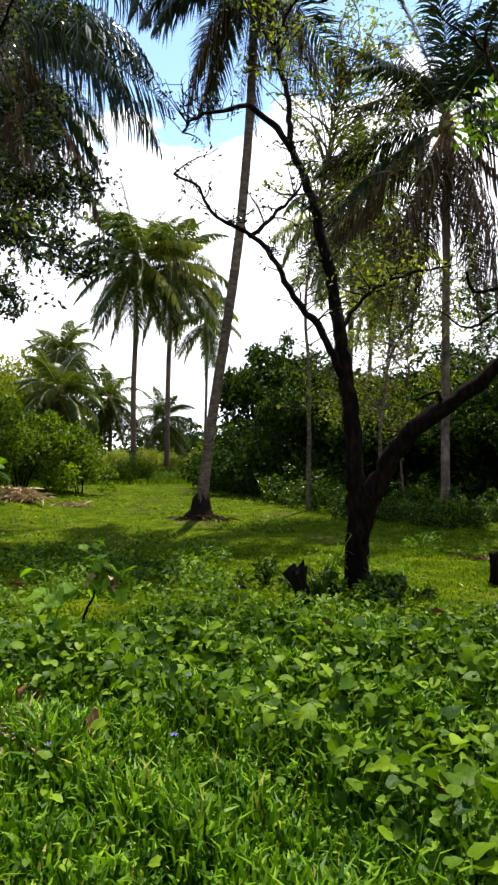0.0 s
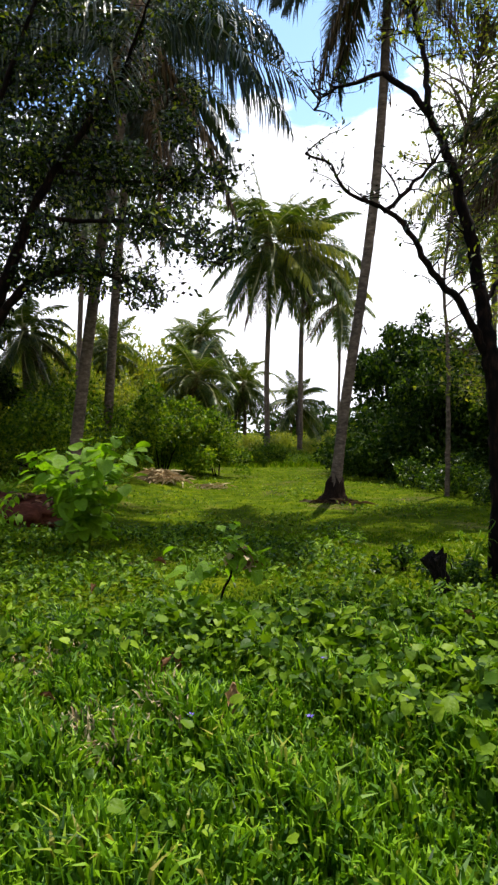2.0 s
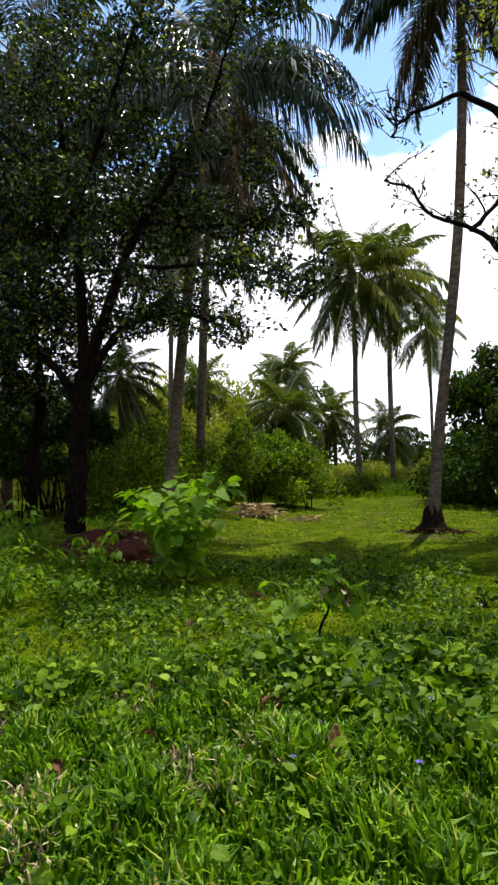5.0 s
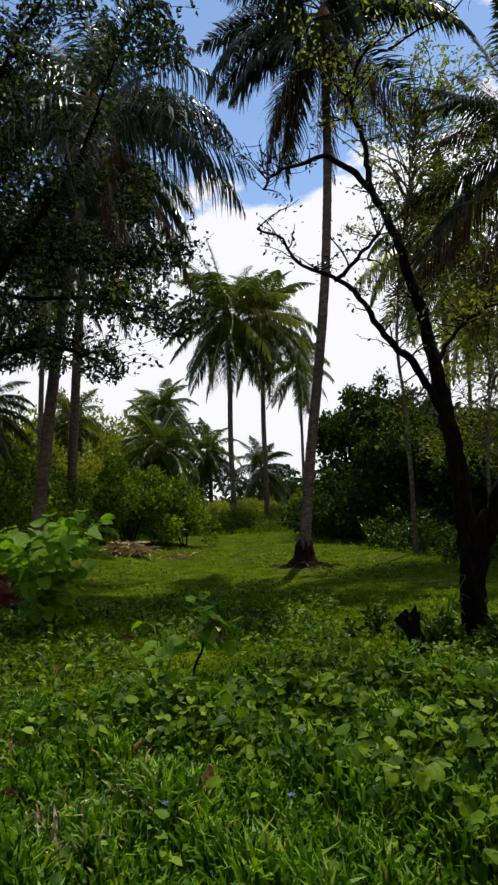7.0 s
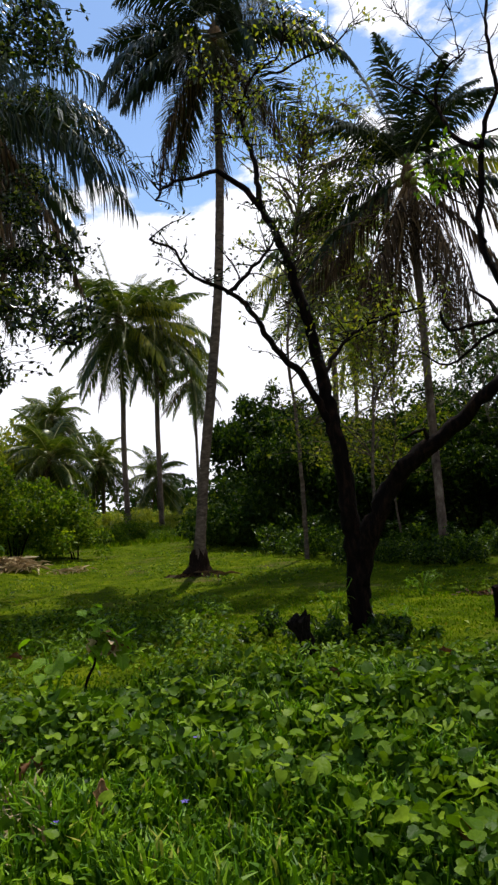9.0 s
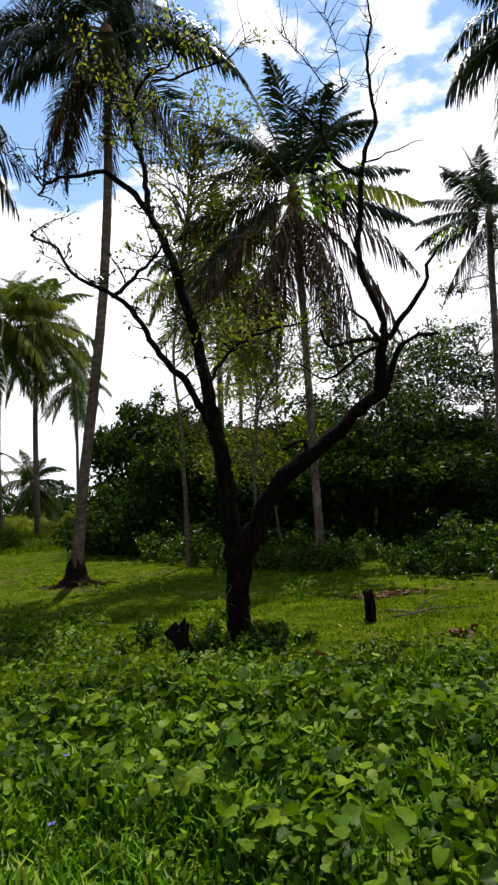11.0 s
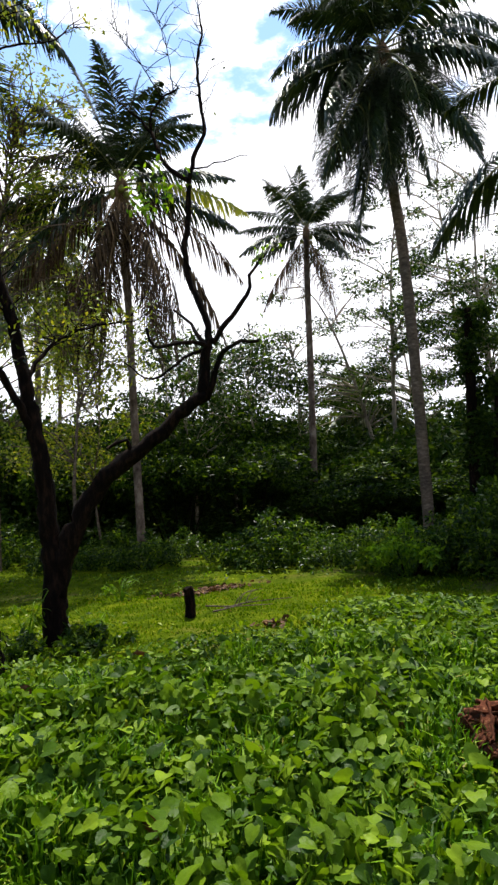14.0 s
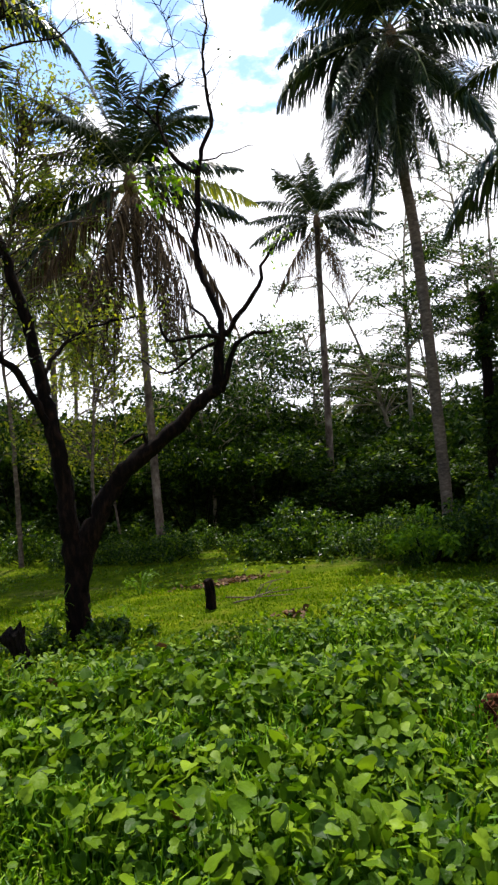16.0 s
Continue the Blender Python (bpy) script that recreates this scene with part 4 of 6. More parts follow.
def slender_tree(at, pts, r0, crown, n, size, material, bark, label, seed, spread=0.7, twig_len=0.9, name="slender_tree", twig_n=60, template=SMALL, squash=0.6):
    """A thin-stemmed tree: a stem, side branches to the crown's clumps, loose leaves."""
    base = np.array([at[0], at[1], gz(*at)])
    root = thing(name, tuple(base), label, "tree")
    g = np.random.default_rng(seed)
    q = np.array(pts, float)
    part("trunk", mesh_of("trunk", *limb(np.vstack([[0, 0, -0.1], q]), r0, r0 * 0.14, 8, 0.2, 0.1, seed, 0.008), bark), root)
    cen = np.array(crown, float)
    line = along(np.vstack([[0, 0, 0], q]), 0.35)
    for c in cen:
        a = line[np.argmin(np.linalg.norm(line - (c - [0, 0, 0.9]), axis=1))]
        m = (a + c) / 2 + g.normal(0, 0.15, 3) + [0, 0, 0.15]
        part("branch", mesh_of("branch", *limb([a, m, c], r0 * 0.32, 0.01, 5, 0.25, 0.05, seed), bark), root)
    w, lv = twigs(g, cen + g.normal(0, 0.2, cen.shape), twig_n, twig_len, 8, size)
    tagged(part("fine_branching", mesh_of("fine_branching", *w, bark), root), kind="stuff")
    rad = g.uniform(0.6, 1.2, len(cen)) * spread
    part("crown", mesh_of("crown", *join([lv, clumps(g, cen, rad, n, size, template, 0.6, squash)]), material, False), root)
    return root


_g = np.random.default_rng(61)
slender_tree((1.41, 15.0), [(0.03, 0, 3.1), (-0.06, 0, 5.0), (0.25, 0, 7.2), (0.75, -0.1, 10.2)], 0.06,
             np.stack([_g.normal(1.1, 0.95, 130), _g.uniform(-1.5, 1.2, 130), 4.6 + 7.0 * _g.beta(2.4, 1.3, 130)], -1), 3600, 0.115, M_YELLOWLEAF, M_PALMBARK,
             "slender tree with thin yellow-green foliage", 62, 0.36, 0.8, twig_n=90)
_bent = slender_tree((2.7, 13.2), [(0.1, 0, 2.0), (0.3, 0.1, 4.0), (0.2, 0.2, 6.0)], 0.05,
             np.stack([_g.uniform(-1.6, 1.6, 22), _g.uniform(-0.8, 1.0, 22), _g.uniform(2.0, 5.6, 22)], -1), 1700, 0.1, M_YELLOWLEAF, M_PALMBARK,
             "thin tree tangled with dry yellowish foliage", 63, 0.75, 1.3, twig_n=120)
slender_tree((3.9, 15.6), [(-0.1, 0.1, 1.8), (0.1, 0.0, 3.4), (-0.2, 0.1, 5.0)], 0.04,
             np.stack([_g.uniform(-1.5, 1.3, 18), _g.uniform(-0.6, 0.8, 18), _g.uniform(1.6, 5.2, 18)], -1), 2400, 0.11, M_YELLOWLEAF, M_PALMBARK,
             "thin straggly yellowish tree with bare twigs at the thicket's edge", 65, 0.65, 1.3, twig_n=160)
part("dead_branch", mesh_of("dead_branch", *limb(np.array([(2.3, 12.4, 2.9), (2.5, 12.35, 3.1), (3.05, 12.2, 3.3), (3.2, 12.2, 3.46), (2.92, 12.25, 3.56), (2.6, 12.35, 3.64)]) - np.array([2.7, 13.2, gz(2.7, 13.2)]), 0.02, 0.008, 6, 0.1, 0.1, 3), M_PALEBARK), _bent, "bent pale dead branch")
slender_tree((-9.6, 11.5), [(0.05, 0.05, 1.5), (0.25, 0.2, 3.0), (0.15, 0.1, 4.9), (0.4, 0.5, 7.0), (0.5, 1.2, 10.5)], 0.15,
             np.vstack([np.stack([_g.uniform(-2.6, 0.8, 26), _g.uniform(-0.6, 1.4, 26), _g.uniform(4.5, 9.5, 26)], -1), np.random.default_rng(66).uniform((-1.4, 0.8, 6.5), (2.4, 2.4, 12.5), (40, 3))]), 22000, 0.155, M_SHADELEAF, M_DARKBARK,
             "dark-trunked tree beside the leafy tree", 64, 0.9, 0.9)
for _k, (_x, _y, _p, _h) in enumerate([
    (15.7, 18.1, [(0.1, 0, 3.2), (0.25, -0.1, 6.5), (0.4, -0.3, 9.7), (0.8, -0.7, 13.0)], 12.0),
    (16.3, 19.4, [(-0.5, 0, 3.0), (-1.3, 0.2, 6.2), (-2.2, 0.5, 8.6), (-3.2, 1.0, 9.8)], 9.6),
    (19.5, 16.5, [(0.2, 0, 3.5), (0.0, 0.1, 7.0), (0.3, 0, 10.5)], 10.5),
    (14.0, 22.5, [(0.3, 0, 3.0), (0.5, 0.1, 6.0), (0.2, 0, 8.0)], 8.2),
    (20.5, 21.5, [(-0.3, 0, 3.5), (-0.6, 0.1, 6.5), (-0.9, 0, 9.5)], 9.6),
    (17.5, 12.5, [(0.2, 0, 3.5), (0.3, 0.1, 6.5), (0.1, 0, 9.0)], 9.0),
    (17.4, 15.0, [(0.2, 0, 4.0), (0.1, 0.1, 8.0), (0.4, 0, 12.5)], 13.5),
    (20.0, 18.5, [(0.3, 0, 4.5), (0.0, 0.1, 9.0), (-0.4, 0, 14.0)], 15.0),
    (10.5, 24.0, [(0.2, 0, 3.0), (0.1, 0.1, 6.0), (0.3, 0, 8.0)], 8.0)]):
    _n = 30
    _c = np.stack([_g.uniform(-2.8, 2.8, _n), _g.uniform(-2.0, 2.0, _n), _h * np.where(_g.uniform(0, 1, _n) < 0.65, _g.uniform(0.46, 0.7, _n), _g.uniform(0.8, 1.0, _n))], -1) + np.array([_p[-1][0] * 0.7, _p[-1][1] * 0.7, 0])
    slender_tree((_x, _y), _p, 0.11, _c, 6000, 0.12, M_WOODLEAF, M_PALEBARK, "tall thin pale-stemmed tree with flat airy layers of leaves", 70 + _k, 0.8, 0.8, squash=0.28)

# leafy young trees standing up out of the thicket
_g3 = np.random.default_rng(68)
for _k, (_x, _y, _h) in enumerate([(7.0, 17.0, 5.8), (8.9, 18.2, 6.6), (8.2, 21.5, 7.6), (10.6, 19.6, 7.0)]):
    _c = np.stack([_g3.uniform(-1.6, 1.6, 20), _g3.uniform(-1.2, 1.2, 20), _h * _g3.uniform(0.42, 1.0, 20)], -1)
    slender_tree((_x, _y), [(0.1, 0, _h * 0.35), (-0.1, 0.1, _h * 0.7), (0.2, 0, _h)], 0.07, _c, 1700, 0.16, M_WOODLEAF, M_PALEBARK, "leafy young tree with spreading green boughs in the thicket", 170 + _k, 0.85, 0.8, squash=0.4)


# ---------------------------------------------------------------- bushes and woods
def bush(name, at, width, height, n, size, material, label, seed, category="bush", group="", stems=7, template=SMALL, low=0.12, tight=1.0):
    """A dense shrub: many stems from the ground, leaves in clumps with gaps."""
    root = thing(name, (at[0], at[1], gz(at[0], at[1])), label, category, group)
    g = np.random.default_rng(seed)
    k = max(8, int(21 * width))
    a = g.uniform(0, 2 * np.pi, k)
    r = width * 0.5 * np.sqrt(g.uniform(0, 1, k))
    dome = np.sqrt(np.clip(1 - (r / (width * 0.55)) ** 2, 0.1, 1))
    z = height * (low + (0.92 - low) * g.uniform(0.0, 1.0, k) ** 0.7 * dome * g.uniform(0.6, 1.15, k))
    z[::6] = height * dome[::6] * g.uniform(0.8, 1.1, len(z[::6]))
    cen = np.stack([r * np.cos(a), r * np.sin(a), z], -1)
    for i in range(stems):
        c = cen[g.integers(k)]
        part("stem", mesh_of("stem", *limb([(c[0] * 0.25, c[1] * 0.25, -0.05), (c[0] * 0.55, c[1] * 0.55, c[2] * 0.5), c], 0.012 + 0.008 * height, 0.006, 4, 0.5, 0.05, i), M_DARKBARK), root)
    rad = g.uniform(0.12, 0.27, k) * min(width, height * 1.3) * 0.8 * tight
    rad[::6] *= 0.8
    part("foliage", mesh_of("foliage", *clumps(g, cen, rad, n, size, template, 0.65, 0.95), material, False), root)
    return root


bush("bush", (-7.0, 19.0), 4.2, 2.5, 20000, 0.13, M_BUSH, "rounded light green bush behind cut straw", 81, tight=0.8)
bush("bush", (-9.9, 17.0), 3.8, 2.9, 11000, 0.13, M_BUSH, "light green bush at the palm's foot", 82)
bush("bush", (-5.3, 19.6), 1.9, 1.9, 4500, 0.11, M_BUSH, "small leafy bush beside the lawn", 83)
bush("bush", (-8.0, 14.4), 3.0, 2.0, 8000, 0.11, M_BUSH, "leafy shrub under the leaning palm", 84)
_MID = [bush("thicket_bush", (0, 0), 4.4, 4.0, 5500, 0.215, M_YELLOWLEAF, "tangled yellow-green thicket bush", 90, group="thicket", tight=0.7),
        bush("thicket_bush", (0, 0), 5.0, 5.2, 9000, 0.21, M_WOODLEAF, "dense green thicket bush with shade in its leaf colour", 91, group="thicket", low=0.6, tight=0.54),
        bush("thicket_bush", (0, 0), 3.8, 2.3, 4200, 0.16, M_FOREST, "low thicket shrub with shade in its leaf colour", 92, group="thicket"),
        bush("thicket_bush", (0, 0), 3.2, 1.7, 4000, 0.14, M_BUSH, "low bright leafy shrub", 93, group="thicket", tight=0.75),
        bush("thicket_bush", (0, 0), 1.9, 1.05, 2000, 0.11, M_SHRUB, "small dark leafy shrub", 94, group="thicket", stems=5, tight=0.9),
        bush("thicket_bush", (0, 0), 1.9, 1.0, 1800, 0.115, M_BUSH, "small bright leafy shrub", 95, group="thicket", stems=5, tight=0.9),
        bush("thicket_bush", (0, 0), 5.0, 5.2, 6500, 0.23, M_WOODLEAF, "tall bush deep in the woods with shade in its leaf colour", 91, group="thicket", stems=3, low=0.6, tight=0.54)]
_USED = [False] * 7


def put_bush(k, x, y, s=1.0, turn=0.0, sz=None):
    if k == 1 and math.hypot(x, y) > 24.5:  # deep in the woods
        k, s, sz = 6, s * 0.75, (sz or s) * 0.75
    if k in (2, 3) and s < 0.75:  # low growth keeps its leaves full size
        k, s = (4, s * 1.5) if k == 2 else (5, s * 1.45)
    m = pose(x, y, gz(x, y) - 0.03, 0, 0, turn) @ Matrix.Diagonal((s, s, sz or s, 1))
    if _USED[k]:
        made = copy_thing(_MID[k], m)
        if k == 6:
            made.matrix_basis = m
        return made
    _USED[k] = True
    _MID[k].matrix_basis = m
    return _MID[k]


# far hedge at the end of the lawn, and woods to the left of it
for _x, _y, _s in ((-9.8, 32.5, 0.6), (-8.4, 33.4, 0.7), (-7.0, 32.8, 0.6), (-5.6, 33.6, 0.65), (-3.6, 32.2, 0.5), (-2.4, 32.4, 0.7), (-1.2, 30.0, 0.75), (-11.6, 31.0, 0.75), (-4.6, 36.0, 0.55), (-7.8, 37.0, 0.6), (-2.5, 38.0, 0.6)):
    put_bush(0, _x, _y, _s, _x * 77)
_LEFT_WOODS = ((-15.0, 27.0, 1.0), (-12.2, 24.0, 0.9), (-17.5, 24.0, 1.15), (-15.5, 19.5, 0.95), (-19.0, 19.0, 1.2), (-12.6, 20.3, 0.8), (-18.0, 33.0, 1.4), (-22.0, 27.0, 1.5), (-13.0, 36.0, 1.3), (-24.0, 38.0, 1.8), (-12.5, 28.5, 1.2), (-15.5, 30.5, 1.5), (-10.5, 38.5, 0.6), (-18.5, 28.5, 1.5), (-16.0, 38.0, 1.5), (-17.5, 36.5, 2.0), (-20.0, 39.0, 2.1), (-14.0, 39.5, 1.7), (-14.6, 33.0, 1.7), (-12.0, 34.5, 0.75), (-13.8, 35.0, 1.7), (-15.6, 34.0, 1.8), (-17.4, 33.0, 1.8), (-19.2, 32.0, 1.9), (-16.2, 40.5, 2.3), (-19.0, 39.5, 2.4), (-22.0, 38.5, 2.4), (-14.8, 41.5, 2.0))
for _x, _y, _s in _LEFT_WOODS:
    put_bush(0, _x, _y, _s, _x * 77, _s * (1.0 + 0.45 * float(smooth01(_y, 22, 28))))
for _x, _y, _s in ((-13.5, 13.2, 0.75), (-16.0, 15.5, 1.0), (-11.0, 14.0, 0.5), (-18.5, 12.5, 1.1), (-12.2, 16.2, 0.9), (-14.5, 18.0, 1.2), (-10.9, 12.6, 0.55), (-12.0, 11.2, 0.7), (-14.2, 10.6, 0.9)):
    put_bush(1, _x, _y, _s, _x * 77)
# woods on the right-hand side, shade in their leaf colour: near mass, then behind, then deep
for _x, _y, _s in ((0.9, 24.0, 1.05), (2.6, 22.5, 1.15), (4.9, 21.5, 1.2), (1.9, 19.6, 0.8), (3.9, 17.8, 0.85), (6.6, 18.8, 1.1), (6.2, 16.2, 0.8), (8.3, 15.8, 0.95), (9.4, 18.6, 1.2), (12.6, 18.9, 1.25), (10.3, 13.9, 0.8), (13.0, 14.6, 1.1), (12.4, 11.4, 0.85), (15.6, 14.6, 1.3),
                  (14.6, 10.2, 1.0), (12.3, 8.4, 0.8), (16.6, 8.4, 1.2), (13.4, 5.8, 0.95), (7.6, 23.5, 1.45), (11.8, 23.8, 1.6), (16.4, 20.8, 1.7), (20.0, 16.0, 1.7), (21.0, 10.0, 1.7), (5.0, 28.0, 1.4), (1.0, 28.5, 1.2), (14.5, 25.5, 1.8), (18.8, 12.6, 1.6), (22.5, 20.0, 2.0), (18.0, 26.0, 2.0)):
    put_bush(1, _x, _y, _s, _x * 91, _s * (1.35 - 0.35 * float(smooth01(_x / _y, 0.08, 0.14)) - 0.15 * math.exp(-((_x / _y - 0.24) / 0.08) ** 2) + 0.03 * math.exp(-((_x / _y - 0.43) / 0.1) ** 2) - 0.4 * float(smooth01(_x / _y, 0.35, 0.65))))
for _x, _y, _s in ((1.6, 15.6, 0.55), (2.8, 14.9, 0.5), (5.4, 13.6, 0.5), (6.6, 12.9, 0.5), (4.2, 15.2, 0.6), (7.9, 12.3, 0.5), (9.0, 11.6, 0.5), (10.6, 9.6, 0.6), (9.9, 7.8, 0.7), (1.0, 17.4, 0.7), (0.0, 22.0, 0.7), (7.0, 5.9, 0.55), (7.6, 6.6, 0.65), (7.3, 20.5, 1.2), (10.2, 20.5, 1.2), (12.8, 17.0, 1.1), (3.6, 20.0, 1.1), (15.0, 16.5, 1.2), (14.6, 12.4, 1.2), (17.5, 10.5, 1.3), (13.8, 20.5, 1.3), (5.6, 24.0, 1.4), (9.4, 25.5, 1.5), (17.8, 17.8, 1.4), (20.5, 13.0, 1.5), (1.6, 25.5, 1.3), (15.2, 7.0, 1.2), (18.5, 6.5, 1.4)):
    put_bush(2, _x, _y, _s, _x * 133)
for _x, _y, _s in ((5.6, 11.7, 0.55), (6.9, 10.5, 0.7), (5.3, 9.9, 0.5), (6.0, 8.7, 0.55), (7.2, 8.7, 0.72), (7.6, 7.2, 0.78), (8.1, 5.7, 0.8), (6.3, 9.4, 0.45), (4.4, 12.9, 0.5), (6.3, 7.0, 0.5), (3.4, 13.4, 0.4)):
    put_bush(2, _x, _y, _s * 0.8, _x * 57)

for _x, _y, _s in ((0.6, 22.4, 0.9), (1.6, 20.2, 0.85), (2.9, 18.4, 0.8), (1.5, 18.0, 0.6), (4.4, 18.8, 1.0), (7.6, 17.0, 1.0), (9.2, 15.6, 0.9), (10.8, 16.0, 1.0), (13.6, 12.6, 1.0), (13.2, 9.8, 0.9)):
    put_bush(2, _x, _y, _s, _x * 201, 0.5 * _s)
for _k in range(13):
    put_bush(3, -9.5 + 0.72 * _k, 28.5 + 1.6 * math.sin(_k * 2.1), 0.62 + 0.2 * math.sin(_k * 1.3), _k * 83)
for _x, _y, _s in ((0.0, 21.2, 0.85), (0.8, 20.6, 0.85), (-0.3, 23.0, 0.75), (0.5, 19.5, 0.6)):
    put_bush(2, _x, _y, _s, _x * 301)
for _x, _y, _s in ((6.6, 7.7, 0.5), (6.9, 7.2, 0.5)):
    put_bush(3, _x, _y, _s, _x * 57)
bush("bush", (6.85, 6.2), 1.5, 1.2, 4000, 0.085, M_SHRUB, "dense rounded dark green bush at the vine's edge", 86, tight=0.85)
# stands in the stout palm's shadow; pale leaf colour replaces the sunlight
bush("bush", (6.2, 7.05), 1.15, 0.75, 2000, 0.09, M_PALE, "small yellow-green bush at the vine's edge with sunlight in its colour", 87, tight=0.85)
bush("bush", (5.6, 9.9), 1.7, 1.0, 3800, 0.09, M_SHRUB, "rounded leafy shrub before the woods", 88, tight=0.85)
_g2 = np.random.default_rng(97)
for _k in range(26):  # low growth along the edge of the woods
    _u = _k / 25
    put_bush(3 if _k % 5 == 0 else 2, 2.6 + 7.2 * _u + _g2.normal(0, 0.5), 14.3 - 6.0 * _u + _g2.normal(0, 0.6), _g2.uniform(0.34, 0.55), _k * 71)


def vine_column():
    """A dead trunk wrapped from foot to top in creepers."""
    base = np.array([10.3, 9.5, gz(10.3, 9.5)])
    root = thing("vine_covered_trunk", tuple(base), "dead trunk wrapped in dark creepers", "tree")
    g = np.random.default_rng(95)
    part("trunk", mesh_of("trunk", *limb([(0, 0, -0.1), (0.05, -0.1, 2.2), (0.15, -0.2, 5.0)], 0.14, 0.08, 8, 0.3), M_DARKBARK), root)
    part("snag", mesh_of("snag", *limb([(0.05, -0.1, 0.2), (0.35, -0.35, 1.6), (0.5, -0.5, 3.4)], 0.09, 0.05, 8, 0.3), M_DARKBARK), root)
    z = g.uniform(0.1, 5.3, 60)
    cen = np.stack([0.03 * z + g.normal(0, 0.16, 60), -0.04 * z + g.normal(0, 0.16, 60), z], -1)
    z2 = g.uniform(0.3, 3.4, 24)
    cen = np.vstack([cen, np.stack([0.05 + 0.14 * z2 + g.normal(0, 0.15, 24), -0.1 - 0.12 * z2 + g.normal(0, 0.15, 24), z2], -1)])
    part("creeper", mesh_of("creeper", *clumps(g, cen, g.uniform(0.08, 0.26, len(cen)), 9000, 0.12, SMALL, 0.5, 1.0), M_FOREST, False), root, "dark green creeper leaves")


vine_column()
# unseen bushes added behind the viewer, as more grove, to block sky light
for _k in range(18):
    _a = radians(75 + 210 * _k / 17)
    _r = 13 + 3.5 * (_k % 3)
    put_bush(6, -math.sin(_a) * _r, math.cos(_a) * _r, 1.2 + 0.15 * (_k % 4), _k * 47)
# far woods that close the view
_g = np.random.default_rng(99)
_az = np.radians(_g.uniform(-75, 62, 420))
_d = _g.uniform(50, 72, 420)
_cen = np.stack([-np.sin(_az) * _d, np.cos(_az) * _d, _g.uniform(0.3, 1, 420) * _g.uniform(2.5, 7.5, 420)], -1)
_keep = ~((np.degrees(_az) < 14) & (np.degrees(_az) > 1) & (_cen[:, 2] > 2.6))
tagged(new("far_woods", mesh_of("far_woods", *clumps(_g, _cen[_keep], 2.3, 52000, 0.7, SMALL), M_FOREST, False)), "distant line of green trees", "woods", kind="stuff")


# ---------------------------------------------------------------- ground plants
def fan_area(g, n, d0, d1, a0, a1):
    """n random places between two distances and two bearings (degrees to the left of straight ahead)."""
    d = np.sqrt(g.uniform(d0**2, d1**2, n))
    a = np.radians(g.uniform(a0, a1, n))
    return -np.sin(a) * d, np.cos(a) * d


def patchy(x, y, s, seed):
    return 0.5 + 0.5 * np.sin(x * s + seed) * np.cos(y * s * 1.13 + 1.7 * seed) + 0.25 * np.sin(2.3 * s * (x + y) + seed)


def vine_share(x, y):
    """How much the creeping vine covers the ground there (0 to 1)."""
    d = np.hypot(x, y)
    bearing = np.degrees(np.arctan2(-x, y))
    far = np.interp(bearing, [-60, -40, -35, -31, -15, -5, 5, 20, 50], [8.4, 8.2, 7.0, 5.9, 5.6, 5.6, 5.3, 4.9, 4.9])
    inner = np.interp(bearing, [-60, -25, -10, 5, 20, 32, 50], [1.2, 1.5, 2.6, 3.4, 4.0, 4.2, 4.3])
    return np.maximum(smooth01(d, inner - 0.8, inner + 0.5), 0.1) * (1 - smooth01(d, far - 0.5, far + 0.6))


def blades(name, g, x, y, height, width, template, material, label, category="grass", tuft=0.0):
    n = len(x)
    h = height * g.uniform(0.45, 1.3, n) * (1 - tuft + 1.3 * tuft * np.clip(patchy(x, y, 5.0, 3.1) + 0.3 * patchy(x, y, 13.0, 1.1), 0.1, 1.4))
    rot = turns(g.uniform(0, 2 * np.pi, n), g.normal(0, 0.28, n), g.normal(0, 0.26, n))
    size = np.stack([np.broadcast_to(width, (n,)) * g.uniform(0.6, 1.3, n), h * g.uniform(0.1, 0.65, n), h], -1)
    at = np.stack([x, y, ground_z(x, y) - 0.01], -1)
    return tagged(new(name, mesh_of(name, *scatter(template, at, rot, size), material, False)), label, category, kind="stuff")


g = np.random.default_rng(101)
x, y = fan_area(g, 125000, 1.5, 5.2, -58, 60)
keep = g.uniform(0, 1, len(x)) > 0.3 * vine_share(x, y)
blades("lush_grass", g, x[keep], y[keep], 0.175, 0.0165, BLADE, M_GRASS, "lush bright green broad-bladed grass", tuft=0.7)
x, y = fan_area(g, 28000, 0.0, 6.5, 54, 308)
blades("rear_grass", g, x, y, 0.15, 0.034, BLADE, M_GRASS, "grass round the viewer's standing place", tuft=0.5)
x, y = fan_area(g, 9000, 0.0, 1.6, -60, 60)
blades("standing_place_grass", g, x, y, 0.1, 0.02, BLADE, M_GRASS, "trodden grass at the standing place", tuft=0.3)
x, y = fan_area(g, 54000, 5.0, 9.5, -60, 60)
keep = g.uniform(0, 1, len(x)) > 0.6 * vine_share(x, y)
blades("short_grass", g, x[keep], y[keep], 0.042, 0.02, SHORT, M_LAWN, "short green grass of the clearing", tuft=0.5)
x, y = fan_area(g, 64000, 9.0, 31.0, -24, 36)
blades("lawn_grass", g, x, y, 0.036, 0.03, SHORT, M_LAWN, "short sunlit lawn grass between the palms", tuft=0.6)
x, y = fan_area(g, 9000, 26.0, 34.0, -4, 30)
blades("tall_grass", g, x, y, 0.22, 0.04, BLADE, M_LAWN, "longer yellow-green grass at the lawn's end")

